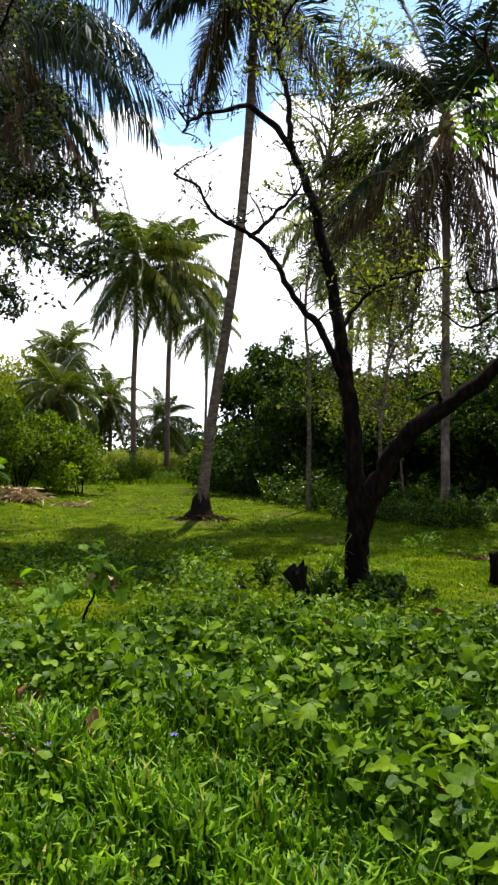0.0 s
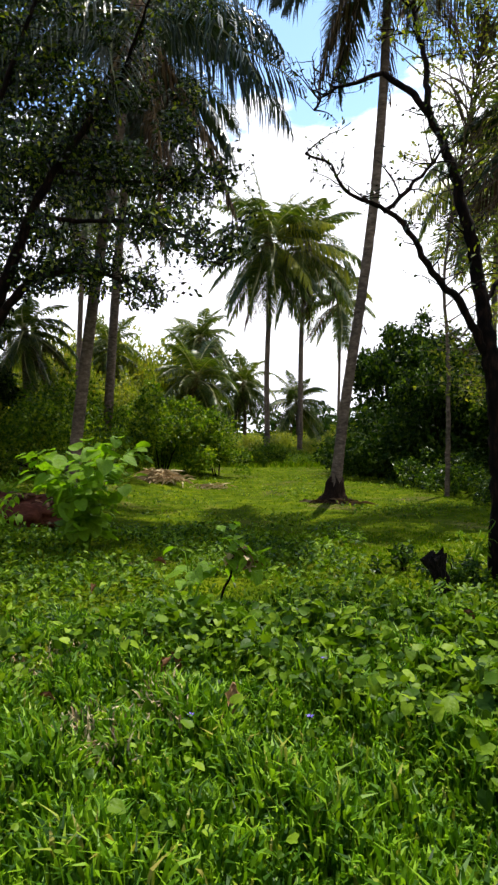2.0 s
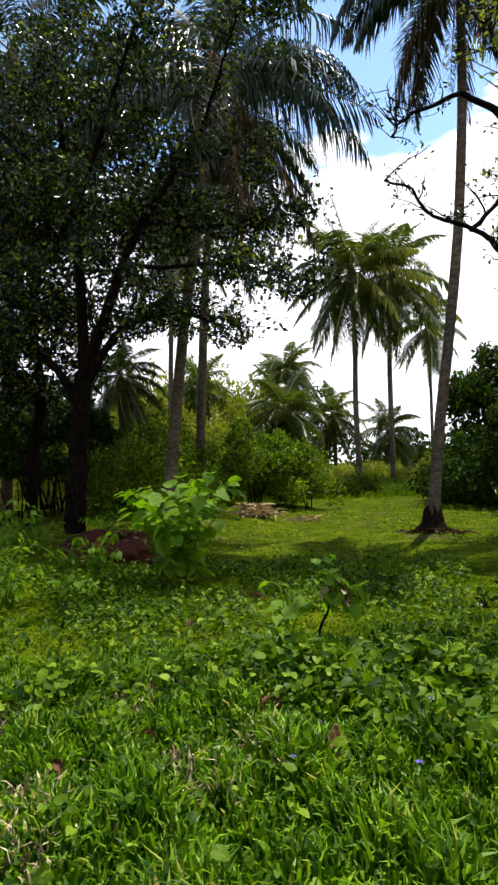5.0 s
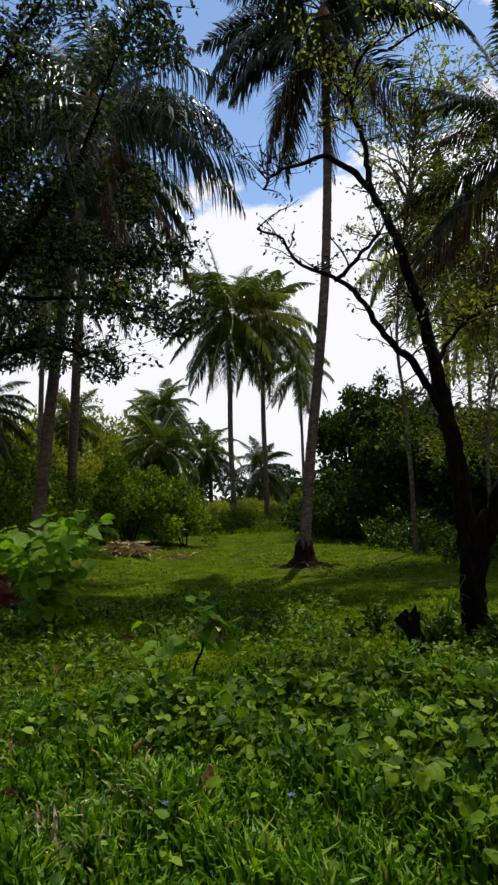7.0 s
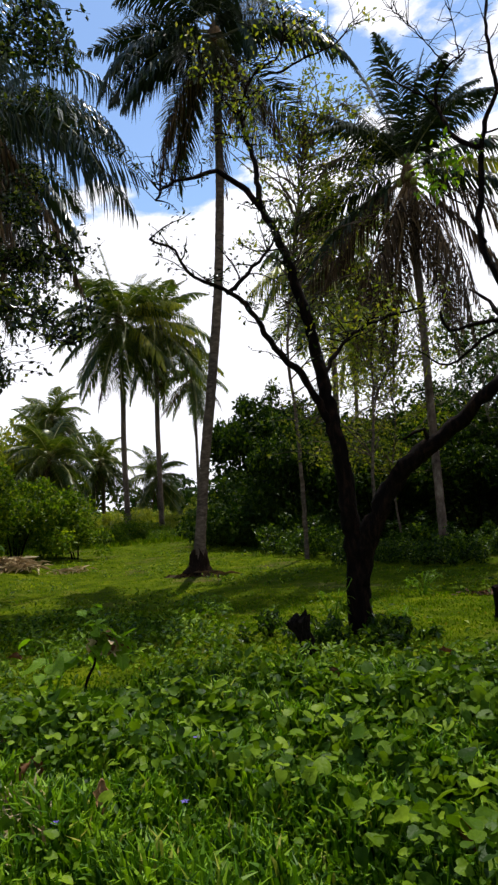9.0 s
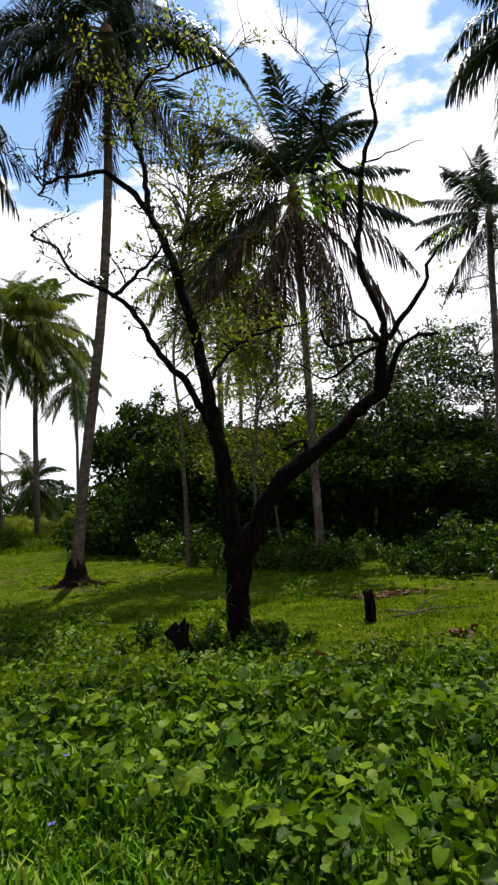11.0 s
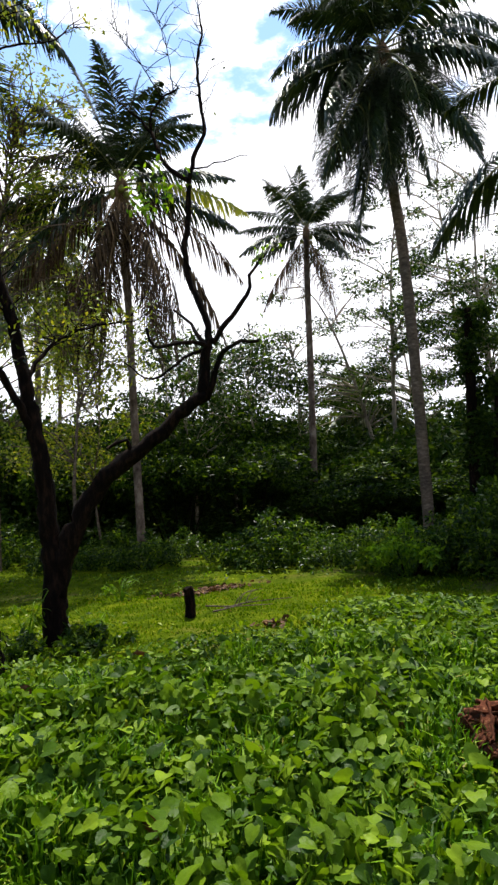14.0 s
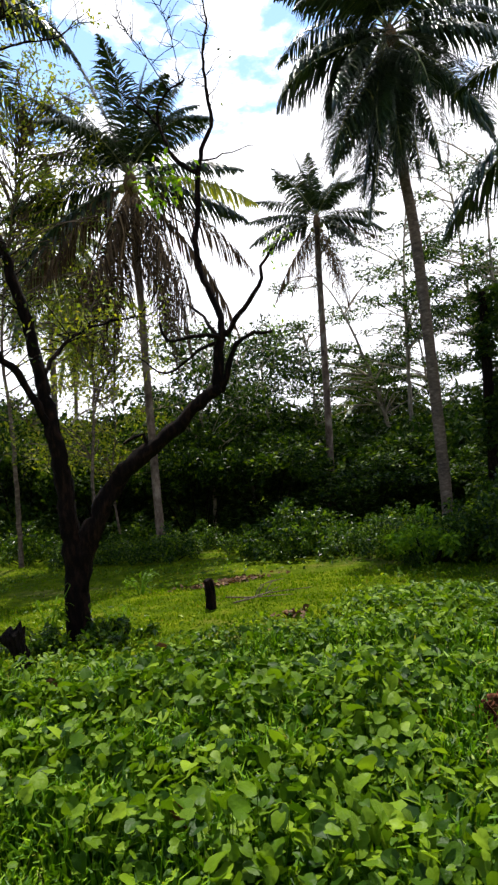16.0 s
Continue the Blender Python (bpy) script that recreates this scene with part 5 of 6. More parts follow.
x, y = fan_area(g, 5200, 2.0, 4.4, 18, 50)
keep = patchy(x, y, 3.1, 5.0) > 0.72
blades("dry_grass", g, x[keep], y[keep], 0.17, 0.014, BLADE, M_STRAW, "withered straw-coloured blades among the grass", tuft=0.4)

# creeping vine: leaves on upright stalks; the nearest ones are single pieces
vine = thing("ground_vine", (0, 0, 0), "creeping ground vine with broad heart-shaped leaves", "vine")


def vine_leaves(g, n, d0, d1, size, power=1.0):
    x, y = fan_area(g, n, d0, d1, -62, 58)
    keep = (g.uniform(0, 1, len(x)) < vine_share(x, y) ** power) & (np.hypot(x - 2.72, y - 2.24) > 0.42)
    x, y = x[keep], y[keep]
    k = len(x)
    h = 0.04 + 0.24 * (1 - 0.55 * smooth01(np.hypot(x, y), 4.0, 7.0)) * g.uniform(0, 1, k) ** 0.9 * (0.45 + 0.8 * np.clip(patchy(x, y, 2.7, 2.0), 0, 1.2))
    at = np.stack([x, y, ground_z(x, y) + h], -1)
    rot = turns(g.uniform(0, 2 * np.pi, k), g.normal(-0.1, 0.6, k), g.normal(0, 0.5, k))
    return at, rot, size * np.clip(g.lognormal(-0.1, 0.42, k), 0.35, 1.6) * (0.6 + 0.4 * vine_share(x, y))


at, rot, size = vine_leaves(g, 14500, 1.6, 4.6, 0.056)
near = (np.hypot(at[:, 0] - 1.2, at[:, 1] - 2.9) < 1.05) & (size > 0.04)
pick = np.flatnonzero(near)[:260]
rest = np.setdiff1d(np.arange(len(at)), pick)
away = np.hypot(at[:, 0], at[:, 1]) > 2.9
lob = rest[~away[rest]][::2]
hrt = np.setdiff1d(rest[~away[rest]], lob)
far = rest[away[rest]]
at2, rot2, size2 = vine_leaves(g, 30000, 4.4, 7.4, 0.07)
mass = part("foliage", mesh_of("foliage", *join([scatter(HEART, at[hrt], rot[hrt], size[hrt]), scatter(LOBED, at[lob], rot[lob], size[lob]), scatter(PLAINHEART, at[far], rot[far], size[far]), scatter(OVAL, at2, rot2, size2)]), M_VINE), vine)
tagged(mass, kind="stuff")
stalks = []
for i in np.concatenate([pick, rest[::5]]):
    p = at[i]
    foot = p + [g.normal(0, 0.03), g.normal(0, 0.03), -(p[2] - gz(p[0], p[1])) - 0.01]
    stalks.append(tube(np.array([foot, (foot + p) / 2 + g.normal(0, 0.012, 3), p]), [0.0028, 0.0024, 0.0018], 4, cap=False))
tagged(part("stalk", mesh_of("stalk", *join(stalks), M_PALE), vine), kind="stuff")
runners = []
for i in range(70):
    a, d = math.radians(g.uniform(-55, 10)), g.uniform(2.0, 6.0)
    p = np.array([-math.sin(a) * d, math.cos(a) * d])
    h = g.uniform(0, 6.28)
    c = []
    for k in range(9):
        c.append((p[0], p[1], gz(p[0], p[1]) + 0.03 + 0.03 * math.sin(k * 1.7 + i)))
        h += g.normal(0, 0.45)
        p = p + 0.13 * np.array([math.cos(h), math.sin(h)])
    runners.append(tube(np.array(c), 0.0035, 5, cap=False))
tagged(part("runner", mesh_of("runner", *join(runners), M_PALE), vine), kind="stuff")
VLEAF = [mesh_of("leaf", HEART[0], HEART[1], M_VINE), mesh_of("leaf", LOBED[0], LOBED[1], M_VINE)]
for k, i in enumerate(pick):
    m = Matrix(rot[i].tolist()).to_4x4()
    part("leaf", VLEAF[k % 2], vine, "", Matrix.Translation(at[i]) @ m @ Matrix.Scale(float(size[i]), 4))

# low mixed weeds out on the clearing and along the edge of the woods
x, y = fan_area(g, 20000, 5.5, 20.0, -52, 45)
keep = patchy(x, y, 1.1, 4.0) > 0.62
x, y = x[keep], y[keep]
k = len(x)
at = np.stack([x, y, ground_z(x, y) + g.uniform(0.02, 0.13, k)], -1)
tagged(new("low_weeds", mesh_of("low_weeds", *scatter(OVAL, at, random_turns(g, k, 0.4, 0.4), g.uniform(0.03, 0.09, k)), M_BUSH, False)), "low broad-leaved weeds scattered in the grass", "weeds", kind="stuff")

x, y = fan_area(g, 20000, 4.7, 9.5, 2, 52)
keep = patchy(x, y, 1.7, 1.0) + g.normal(0, 0.25, len(x)) > 0.5
x, y = x[keep], y[keep]
k = len(x)
at = np.stack([x, y, ground_z(x, y) + g.uniform(0.02, 0.16, k)], -1)
tagged(new("clearing_weeds", mesh_of("clearing_weeds", *scatter(OVAL, at, random_turns(g, k, 0.45, 0.45), g.uniform(0.035, 0.1, k)), M_VINE, False)), "low leafy weeds at the lawn's near edge", "weeds", kind="stuff")


def plant(name, at, height, spread, leaf, n, material, label, seed, template=HEART, stems=5, category="plant", lean=0.0, droop=-0.6):
    """A soft plant: a few stems with large leaves on stalks."""
    root = thing(name, (at[0], at[1], gz(at[0], at[1])), label, category)
    g = np.random.default_rng(seed)
    wood, spots = [], []
    for i in range(stems):
        a = i * 2.4 + g.uniform(0, 0.5)
        tip = np.array([spread * 0.5 * math.cos(a) * g.uniform(0.4, 1.0) + lean, spread * 0.5 * math.sin(a) * g.uniform(0.4, 1.0), height * g.uniform(0.6, 1.0)])
        c, s = spline([(0.02 * math.cos(a), 0.02 * math.sin(a), -0.05), tip * [0.35, 0.35, 0.55], tip], 0.06)
        part("stem", mesh_of("stem", *tube(c, 0.012 * (1 - 0.7 * s), 6), M_PALE), root)
        for _ in range(n // stems):
            q = c[int(len(c) * g.uniform(0.12, 0.999) ** 0.8)]
            d = np.array([g.normal(), g.normal(), g.uniform(-0.1, 0.5)])
            e = q + d / np.linalg.norm(d) * leaf * g.uniform(0.5, 1.3)
            wood.append(tube(np.array([q, (q + e) / 2 + [0, 0, 0.02], e]), 0.003, 4, cap=False))
            spots.append((e, math.atan2(-d[0], d[1])))
    tagged(part("leaf_stalk", mesh_of("leaf_stalk", *join(wood), M_PALE), root), kind="stuff")
    me = mesh_of("leaf", template[0], template[1], material)
    for e, a in spots:
        part("leaf", me, root, "", Matrix.Translation(e) @ pose(0, 0, 0, math.degrees(g.normal(droop, 0.4)), math.degrees(g.normal(0, 0.35)), math.degrees(a)) @ Matrix.Scale(leaf * g.uniform(0.6, 1.3), 4))
    return root


plant("broadleaf_plant", (-3.82, 7.45), 1.45, 1.8, 0.18, 270, M_PALE, "tall soft plant with large light green leaves", 111, HEART, 15, droop=-0.15)
plant("broadleaf_weed", (-1.70, 5.31), 0.55, 0.5, 0.13, 14, M_PALE, "small weed with pale broad leaves", 112, LOBED, 3, droop=-0.05)
plant("broadleaf_weed", (-5.6, 7.4), 0.5, 0.9, 0.1, 50, M_BUSH, "leafy weed clump on the bank", 113, OVAL, 6)
plant("broadleaf_weed", (-6.6, 8.0), 0.6, 1.2, 0.11, 60, M_BUSH, "leafy weed clump under the dark tree", 114, OVAL, 7)
for _k, (_x, _y, _h, _w) in enumerate([(-6.0, 6.6, 0.7, 1.1), (-5.2, 7.6, 0.6, 1.0), (-6.9, 7.4, 0.75, 1.3), (-7.6, 8.6, 0.8, 1.3), (-5.3, 5.9, 0.5, 0.9), (-4.4, 8.6, 0.5, 0.9), (-8.6, 9.0, 0.8, 1.4), (-6.4, 9.6, 0.5, 1.0)]):
    plant("broadleaf_weed", (_x, _y), _h, _w, 0.12 if _k % 2 else 0.1, 70, M_PALE, "leafy green weed clump on the bank under the trees", 300 + _k, OVAL, 8)
plant("broadleaf_weed", (-4.7, 6.3), 0.35, 0.5, 0.13, 14, M_PALE, "low lobed weed beside bare soil", 115, LOBED, 4)
plant("broadleaf_weed", (0.86, 6.7), 0.6, 0.5, 0.075, 46, M_BUSH, "weed growing against the forked tree", 116, OVAL, 4)
plant("broadleaf_weed", (1.5, 6.55), 0.35, 0.6, 0.08, 36, M_BUSH, "weed at the foot of the forked tree", 117, OVAL, 4)
plant("broadleaf_weed", (2.35, 8.6), 0.35, 0.6, 0.08, 30, M_BUSH, "weed tuft on the clearing", 118, OVAL, 5)

for _x, _y, _w, _h, _k in ((0.74, 6.5, 0.7, 0.28, 0), (1.5, 6.4, 0.7, 0.25, 1), (0.2, 6.9, 0.7, 0.28, 2), (1.15, 6.1, 0.6, 0.16, 3)):
    bush("weed_clump", (_x, _y), _w, _h, 420, 0.075, M_SHRUB, "dark leafy weed clump at the forked tree's foot", 320 + _k, "weed", "weeds at the tree's foot", 4)


def sapling():
    """A crooked knee-high sapling with wilted leaves."""
    root = thing("wilted_sapling", (-1.40, 5.21, gz(-1.40, 5.21)), "crooked little sapling with wilted drooping leaves", "sapling")
    g = np.random.default_rng(121)
    part("stem", mesh_of("stem", *limb([(0, 0, -0.04), (0.02, 0, 0.16), (0.09, 0.01, 0.3), (0.11, 0, 0.46), (0.14, 0.02, 0.6)], 0.014, 0.006, 7, 0.03, 0.15), M_DARKBARK), root)
    part("twig", mesh_of("twig", *limb([(0.1, 0.01, 0.44), (0.2, 0.0, 0.52), (0.28, -0.02, 0.48)], 0.006, 0.003, 5, 0.03, 0.1), M_DARKBARK), root)
    hang = mesh_of("leaf", *OVAL, M_PALE, False)
    dry = mesh_of("dry_leaf", *OVAL, M_STRAW, False)
    brown = mesh_of("dry_leaf", *OVAL, M_DEADLEAF, False)
    green = mesh_of("leaf", *LOBED, M_PALE, False)
    for k in range(60):
        u = k / 59
        me = (hang, green, dry, green, brown, green, dry)[k % 7]
        px, pz = 0.1 + 0.22 * u + g.normal(0, 0.035), 0.62 - 0.12 * u - abs(g.normal(0, 0.1))
        part("leaf", me, root, "wilted leaf" if me in (dry, brown) else "", pose(px, g.normal(0, 0.06), pz, g.normal(-28, 32), g.normal(0, 30), g.uniform(0, 360)) @ Matrix.Scale(g.uniform(0.075, 0.13), 4))
    for k in range(10):
        part("leaf", green, root, "fresh light green top leaf" if k == 0 else "", pose(0.1 + g.normal(0, 0.05), g.normal(0, 0.05), 0.63 + g.normal(0, 0.05), g.normal(0, 25), 0, k * 77) @ Matrix.Scale(0.085, 4))


sapling()


def stump(name, at, r, h, material, label, seed, jag=0.3, sides=14, spread_top=False):
    """A broken stump with a jagged top."""
    root = thing(name, (at[0], at[1], gz(at[0], at[1])), label, "stump")
    g = np.random.default_rng(seed)
    c = np.stack([0.02 * np.sin(np.linspace(0, 3, 9)), 0 * np.linspace(0, 1, 9), np.linspace(-0.08, h, 9)], -1)
    u = np.linspace(0, 1, 9)
    if spread_top:  # a narrow waist under a wide torn top, split in two
        c[:, 0] = 0.03 * np.sin(4 * u) - 0.05 * u
        v, f = tube(c, r * (1.0 - 1.1 * u * (1 - u) + 0.35 * u * u), sides, 0.24, seed)
        v[:, 2] -= 0.15 * h * np.exp(-((v[:, 0] + 0.02) / 0.025) ** 2) * (v[:, 2] > h * 0.8)
        v[:, 1] *= 0.7
    else:
        v, f = tube(c, r * (1 + 0.5 * np.exp(-6 * u)), sides, 0.12, seed)
    top = v[:, 2] > h * 0.93
    v[top, 2] += g.uniform(-jag, jag, top.sum()) * h
    part("trunk", mesh_of("trunk", v, f, material, False), root)
    return root


stump("charred_stump", (0.49, 5.93), 0.085, 0.34, M_CHAR, "charred broken stump with a splintered torn top", 131, 0.13, 26, True)
stump("cut_stump", (2.73, 6.98), 0.06, 0.34, M_DARKBARK, "short dark cut stump on the clearing", 132, 0.04)
for _k, (_p, _lab) in enumerate([([(2.95, 7.0, 0.12), (3.3, 6.9, 0.06), (3.75, 6.75, 0.03)], "long bare fallen branch"), ([(3.0, 6.9, 0.03), (3.3, 6.8, 0.09), (3.55, 6.75, 0.2)], "forked dry grey stick on the grass"), ([(3.1, 7.05, 0.02), (3.55, 7.1, 0.05), (4.2, 7.05, 0.02)], "straight dry stick in the grass")]):
    _z = gz(_p[1][0], _p[1][1])
    _r = thing("fallen_branch", (_p[0][0], _p[0][1], _z), _lab, "branch", "fallen branches")
    _q = np.array(_p) - np.array([_p[0][0], _p[0][1], 0])
    part("stick", mesh_of("stick", *limb(_q * [1, 1, 0.7], 0.01, 0.004, 6, 0.08, 0.15, _k), M_PALMBARK), _r)
    part("twig", mesh_of("twig", *limb([_q[1], _q[1] + [0.12, 0.05, 0.1], _q[1] + [0.3, 0.06, 0.12]], 0.007, 0.003, 5, 0.06), M_PALMBARK), _r)


def curled_leaf(at, length, turn, label, seed, material=None, lift=0.04, stand=20):
    """A fallen brown leaf, curled up along its length."""
    g = np.random.default_rng(seed)
    n, m = 9, 7
    u, w = np.linspace(0, 1, n), np.linspace(-1, 1, m)
    half = 0.24 * length * np.sin(np.pi * np.clip(u * 0.92 + 0.05, 0, 1)) ** 0.8
    curl = 2.3 + 0.5 * np.sin(5 * u + seed)
    ang = w[None] * curl[:, None]
    v = np.stack([half[:, None] * np.sin(ang) / curl[:, None] * 1.6, length * u[:, None] + 0 * ang, half[:, None] * (1 - np.cos(ang)) * 0.8 + 0.12 * length * np.sin(2.4 * u)[:, None]], -1)
    v += g.normal(0, 0.006 * length / 0.2, v.shape)
    i, j = np.meshgrid(np.arange(n - 1), np.arange(m - 1), indexing="ij")
    f = np.stack([i * m + j, i * m + j + 1, (i + 1) * m + j + 1, (i + 1) * m + j], -1).reshape(-1, 4)
    ob = new("fallen_leaf", mesh_of("fallen_leaf", v.reshape(-1, 3), f, material or M_DEADLEAF))
    ob.matrix_basis = pose(at[0], at[1], gz(at[0], at[1]) + lift, stand, 0, turn)
    return tagged(ob, label, "leaf", "fallen leaves")


for _k, (_x, _y, _l, _t, _st, _li) in enumerate([
    (-0.74, 2.96, 0.19, 10, 66, 0.12), (-1.95, 2.5, 0.15, 50, 15, 0.1), (-1.28, 3.35, 0.18, -30, 35, 0.08), (-1.2, 3.5, 0.14, 60, 50, 0.08), (0.78, 2.42, 0.2, 35, 25, 0.12),
    (-2.25, 2.9, 0.13, 80, 10, 0.08), (-1.75, 3.05, 0.11, 100, 10, 0.08), (-1.05, 3.1, 0.12, -20, 40, 0.08), (-1.6, 4.0, 0.16, 20, 20, 0.06), (-2.3, 4.3, 0.15, 70, 12, 0.05),
    (0.6, 4.6, 0.15, 40, 20, 0.18), (-2.4, 6.6, 0.2, 80, 5, 0.04), (-2.6, 5.2, 0.15, 10, 20, 0.06), (1.6, 5.1, 0.16, 75, 15, 0.15), (2.4, 3.0, 0.16, 20, 30, 0.12), (2.2, 2.6, 0.13, 70, 40, 0.12)]):
    curled_leaf((_x, _y), _l * 0.78, _t, "curled brown fallen leaf in the grass", 140 + _k, M_TANLEAF if _k in (0, 7, 14) else None, _li, _st)


def flower(at, h, seed):
    root = thing("violet_flower", (at[0], at[1], gz(at[0], at[1])), "tiny violet flower on a thin dark stalk", "flower", "violet flowers")
    part("stalk", mesh_of("stalk", *limb([(0, 0, -0.02), (0.01, 0, h * 0.5), (0, 0.01, h)], 0.0025, 0.0015, 5, 0.05), M_SHADELEAF), root)
    me = mesh_of("petal", *OVAL, M_FLOWER, False)
    for k in range(5):
        part("petal", me, root, "", pose(0, 0.01, h - 0.03, 25, 0, 72 * k + seed) @ Matrix.Scale(0.022, 4))


flower((-0.35, 2.82), 0.26, 5)
flower((-0.9, 2.78), 0.2, 40)
flower((-0.36, 3.6), 0.24, 60)


def pile(name, at, spread, n, length, width, material, label, seed, height=0.12, category="straw", template=LONG):
    """A heap of loose dry strips lying criss-cross."""
    root = thing(name, (at[0], at[1], gz(at[0], at[1])), label, category)
    g = np.random.default_rng(seed)
    p = g.normal(0, 0.42, (n, 2)) * spread
    r = np.hypot(p[:, 0] / spread[0], p[:, 1] / spread[1])
    z = height * np.exp(-r * r * 1.2) * g.uniform(0.1, 1, n) + 0.02
    rot = turns(g.uniform(0, 6.28, n), g.normal(0, 0.18, n), g.normal(0, 0.6, n))
    s = g.uniform(0.5, 1.3, n)
    at3 = np.stack([p[:, 0], p[:, 1], z], -1)
    tagged(part("dry_strip", mesh_of("dry_strip", *scatter(template, at3, rot, np.stack([width * s / 0.3, length * s, length * s], -1)), material, False), root), kind="stuff")
    return root


pile("straw_heap", (-5.8, 15.5), (0.62, 0.4), 700, 0.36, 0.02, M_STRAW, "heap of cut pale dry straw beside the bush", 161, 0.3)
pile("straw_heap", (-4.5, 16.0), (0.6, 0.5), 120, 0.25, 0.012, M_STRAW, "thin scatter of dry straw on the lawn", 162, 0.12)
pile("leaf_litter", (3.6, 8.5), (0.85, 0.25), 420, 0.07, 0.025, M_DEADLEAF, "strip of brown leaf litter on the clearing", 163, 0.025, "litter", OVAL)
pile("leaf_litter", (-1.02, 13.0), (0.55, 0.3), 150, 0.35, 0.03, M_FRONDDEAD, "dry debris round the palm's foot", 164, 0.05, "litter")
pile("leaf_litter", (3.25, 5.9), (0.22, 0.12), 46, 0.08, 0.035, M_DEADLEAF, "small brown patch of dead leaves", 165, 0.03, "litter", OVAL)


def soil_bank():
    root = thing("soil_mound", (-5.9, 9.0, gz(-5.9, 9.0) - 0.1), "bare reddish soil mound under the trees", "soil")
    g = np.random.default_rng(171)
    bm = bmesh.new()
    bmesh.ops.create_icosphere(bm, subdivisions=4, radius=1.0)
    for v in bm.verts:
        k = noise.noise(v.co * 2.3) * 0.25 + noise.noise(v.co * 6.0) * 0.1
        v.co = Vector((v.co.x * 1.25 * (1 + k), v.co.y * 0.8 * (1 + k), max(-0.1, v.co.z * 0.36 * (1 + 1.6 * k))))
    me = bpy.data.meshes.new("mound")
    bm.to_mesh(me)
    bm.free()
    me.materials.append(M_SOIL)
    for p in me.polygons:
        p.use_smooth = True
    part("mound", me, root)
    at3 = np.stack([g.normal(0, 0.5, 160), g.normal(0, 0.35, 160), np.full(160, 0.3)], -1)
    at3[:, 2] = 0.38 * np.sqrt(np.clip(1 - (at3[:, 0] / 1.25) ** 2 - (at3[:, 1] / 0.8) ** 2, 0.02, 1))
    tagged(part("leaf_litter", mesh_of("leaf_litter", *scatter(OVAL, at3, random_turns(g, 160, 0.3, 0.4), g.uniform(0.08, 0.18, 160)), M_DEADLEAF, False), root), kind="stuff")


soil_bank()


def husk(at, size, turn, seed, label, tilt=20.0, lift=0.05):
    """Half a coconut husk: a thick fibrous bowl with a ragged rim."""
    g = np.random.default_rng(seed)
    n, m = 7, 12
    outer, inner = [], []
    for k in range(n):
        a = math.pi / 2 * k / (n - 1)
        for j in range(m):
            b = 2 * math.pi * j / m
            rag = 1 + (0.12 * g.uniform(-1, 1) if k == n - 1 else 0.03 * g.uniform(-1, 1))
            outer.append((math.sin(a) * math.cos(b) * rag, math.sin(a) * math.sin(b) * rag, -math.cos(a) * 1.3))
            inner.append((0.72 * math.sin(a) * math.cos(b), 0.72 * math.sin(a) * math.sin(b), -math.cos(a) * 0.95))
    v = np.array(outer + inner) * size * 0.5
    f = []
    o = n * m
    for k in range(n - 1):
        for j in range(m):
            j2 = (j + 1) % m
            f.append((k * m + j, k * m + j2, (k + 1) * m + j2, (k + 1) * m + j))
            f.append((o + k * m + j2, o + k * m + j, o + (k + 1) * m + j, o + (k + 1) * m + j2))
    for j in range(m):
        j2 = (j + 1) % m
        f.append(((n - 1) * m + j, (n - 1) * m + j2, o + (n - 1) * m + j2, o + (n - 1) * m + j))
    ob = new("coconut_husk", mesh_of("coconut_husk", v, np.array(f), M_HUSK))
    ob.matrix_basis = pose(at[0], at[1], gz(at[0], at[1]) + lift, tilt, tilt * 0.6, turn)
    return tagged(ob, label, "coconut husk", "coconut husks")


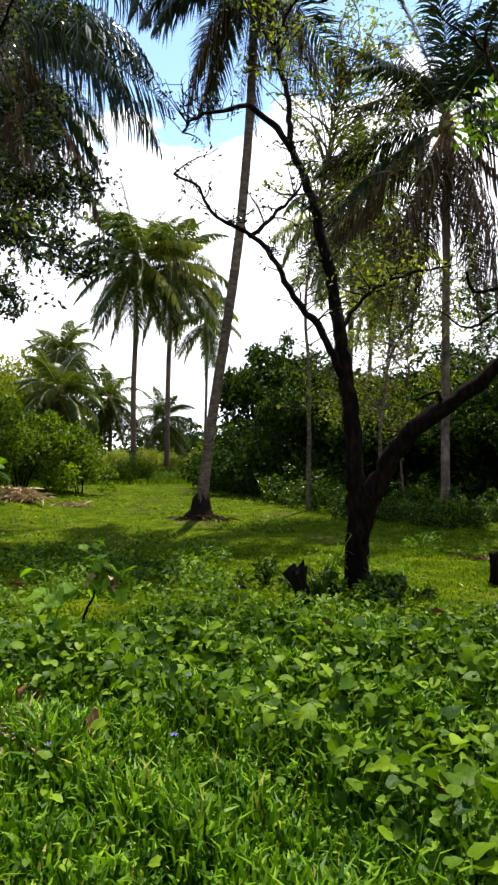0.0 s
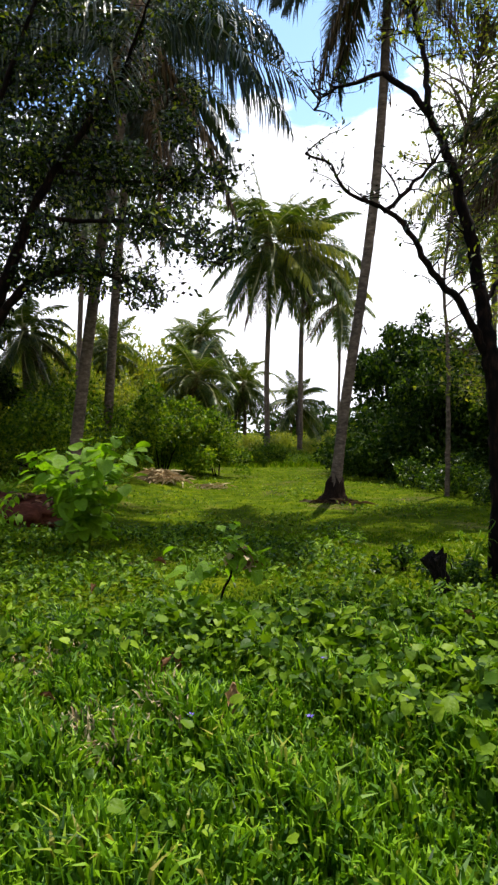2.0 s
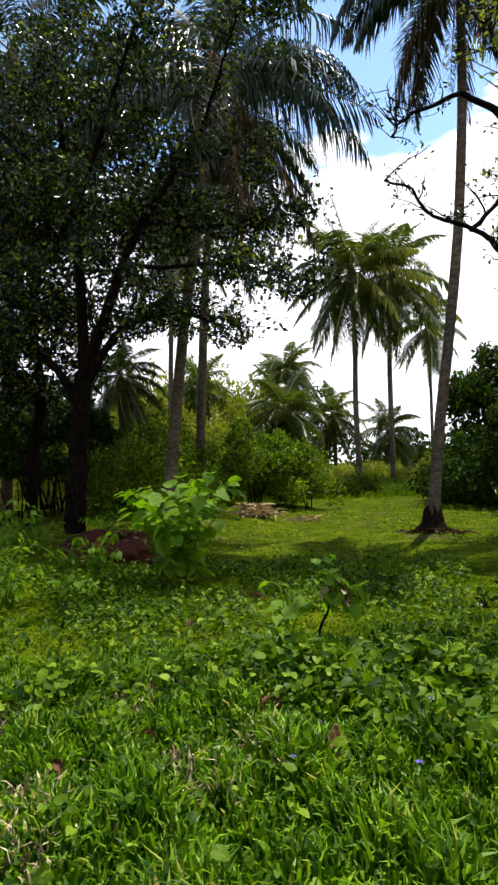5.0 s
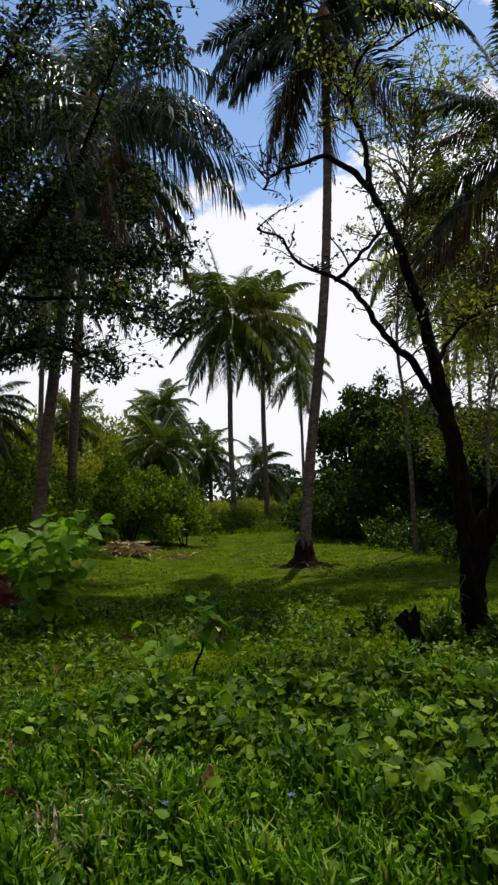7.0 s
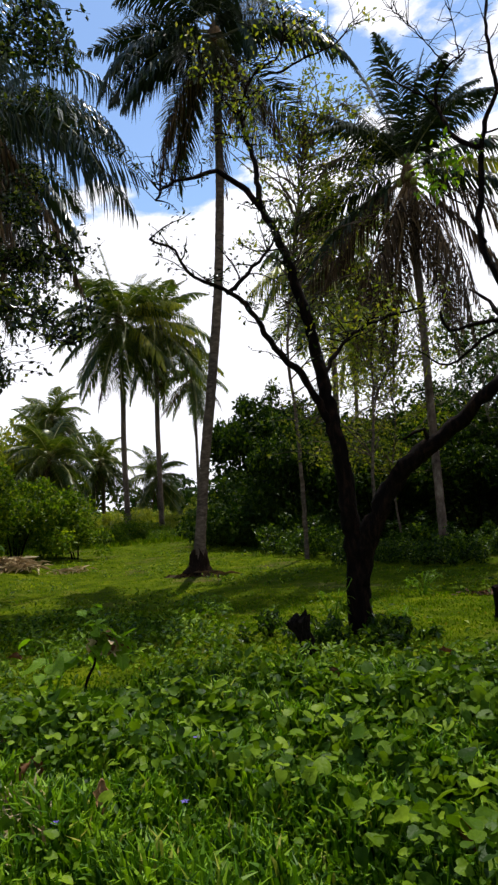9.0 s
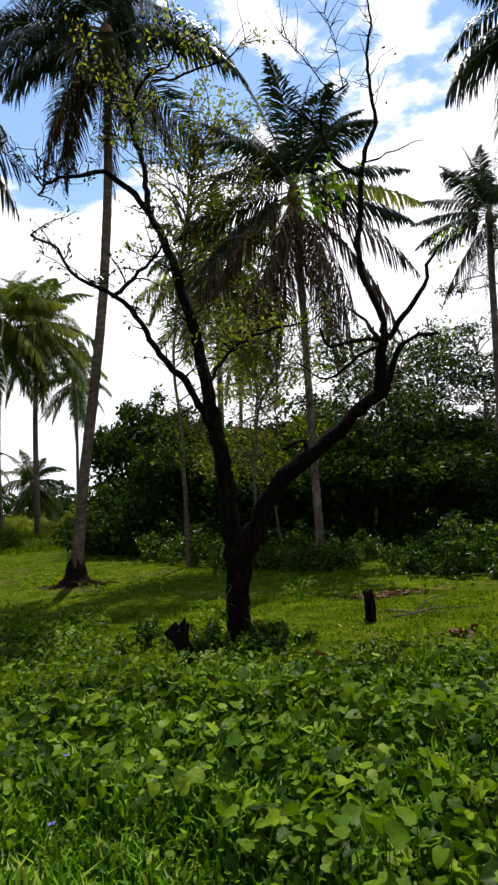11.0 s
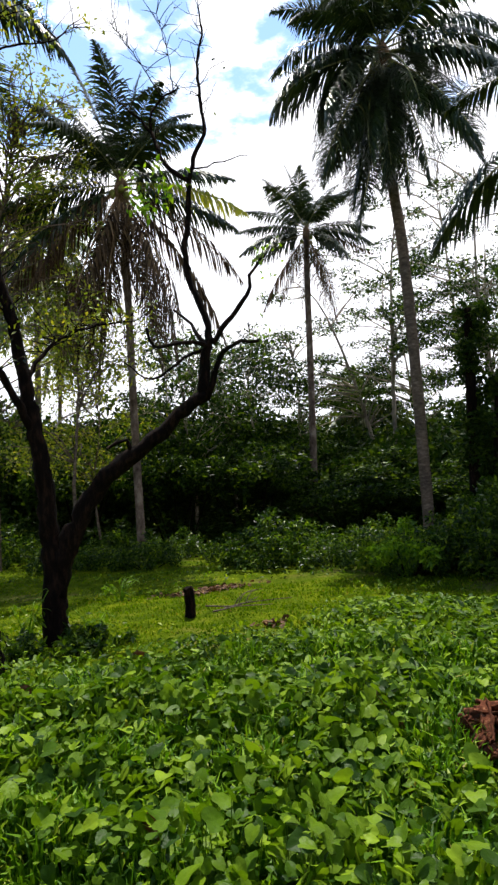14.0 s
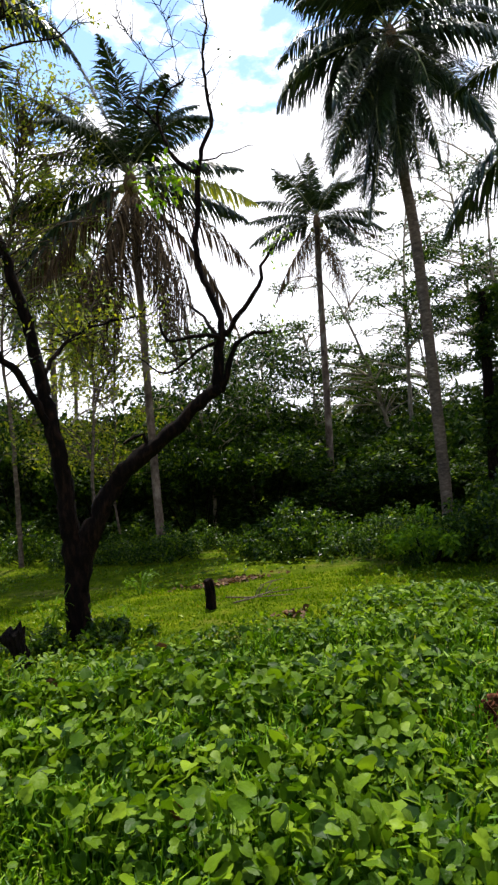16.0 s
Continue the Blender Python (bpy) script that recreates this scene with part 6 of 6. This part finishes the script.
g = np.random.default_rng(181)
for _k in range(18):
    _x, _y = 2.74 + g.normal(0, 0.18), 2.27 + g.normal(0, 0.16)
    _h = 0.24 * math.exp(-((_x - 2.74) ** 2 + (_y - 2.27) ** 2) / 0.08)
    husk((_x, _y), g.uniform(0.1, 0.16), g.uniform(0, 360), 190 + _k, "split brown coconut husk in a heap", g.uniform(20, 160), 0.06 + 0.5 * _h * g.uniform(0.3, 1.0))
pile("husk_fibre", (2.74, 2.27), (0.4, 0.33), 900, 0.13, 0.022, M_DEADLEAF, "loose reddish husk fibre and dead leaves", 182, 0.24, "litter")

def husk_strip(at, length, turn, tilt, lift, seed):
    """A torn strip of husk: long, thick and curled in like a trough."""
    g = np.random.default_rng(seed)
    n, m, thick = 8, 5, 0.012
    u, w = np.linspace(0, 1, n), np.linspace(-1, 1, m)
    half = 0.17 * length * np.sin(np.pi * np.clip(u * 0.9 + 0.06, 0, 1)) ** 0.6
    a = w[None] * (1.0 + 0.3 * np.sin(4 * u + seed))[:, None]
    inner = np.stack([half[:, None] * np.sin(a), length * (u[:, None] - 0.5) + 0 * a, half[:, None] * (1 - np.cos(a)) + 0.2 * length * (u[:, None] - 0.5) ** 2], -1)
    inner += g.normal(0, 0.004, inner.shape)
    outer = inner - np.array([0, 0, thick])
    v = np.concatenate([inner.reshape(-1, 3), outer.reshape(-1, 3)])
    i, j = np.meshgrid(np.arange(n - 1), np.arange(m - 1), indexing="ij")
    q = np.stack([i * m + j, i * m + j + 1, (i + 1) * m + j + 1, (i + 1) * m + j], -1).reshape(-1, 4)
    ring = np.concatenate([np.arange(m), np.arange(1, n) * m + m - 1, np.arange(n * m - 2, n * m - m - 1, -1), np.arange(n - 2, 0, -1) * m])
    nxt = np.roll(ring, -1)
    rim = np.stack([nxt, ring, ring + n * m, nxt + n * m], -1)
    ob = new("coconut_husk", mesh_of("coconut_husk", v, np.concatenate([q, q[:, ::-1] + n * m, rim]), M_HUSK))
    ob.matrix_basis = pose(at[0], at[1], gz(at[0], at[1]) + lift, tilt, g.uniform(-50, 50), turn)
    return tagged(ob, "long curled strip of reddish-brown coconut husk", "coconut husk", "coconut husks")


for _k in range(30):
    _x, _y = 2.72 + g.normal(0, 0.2), 2.29 + g.normal(0, 0.16)
    _h = 0.2 * math.exp(-((_x - 2.72) ** 2 + (_y - 2.29) ** 2) / 0.08)
    husk_strip((_x, _y), g.uniform(0.18, 0.32), g.uniform(0, 360), g.normal(0, 28), 0.08 + _h * g.uniform(0.5, 1.1), 400 + _k)
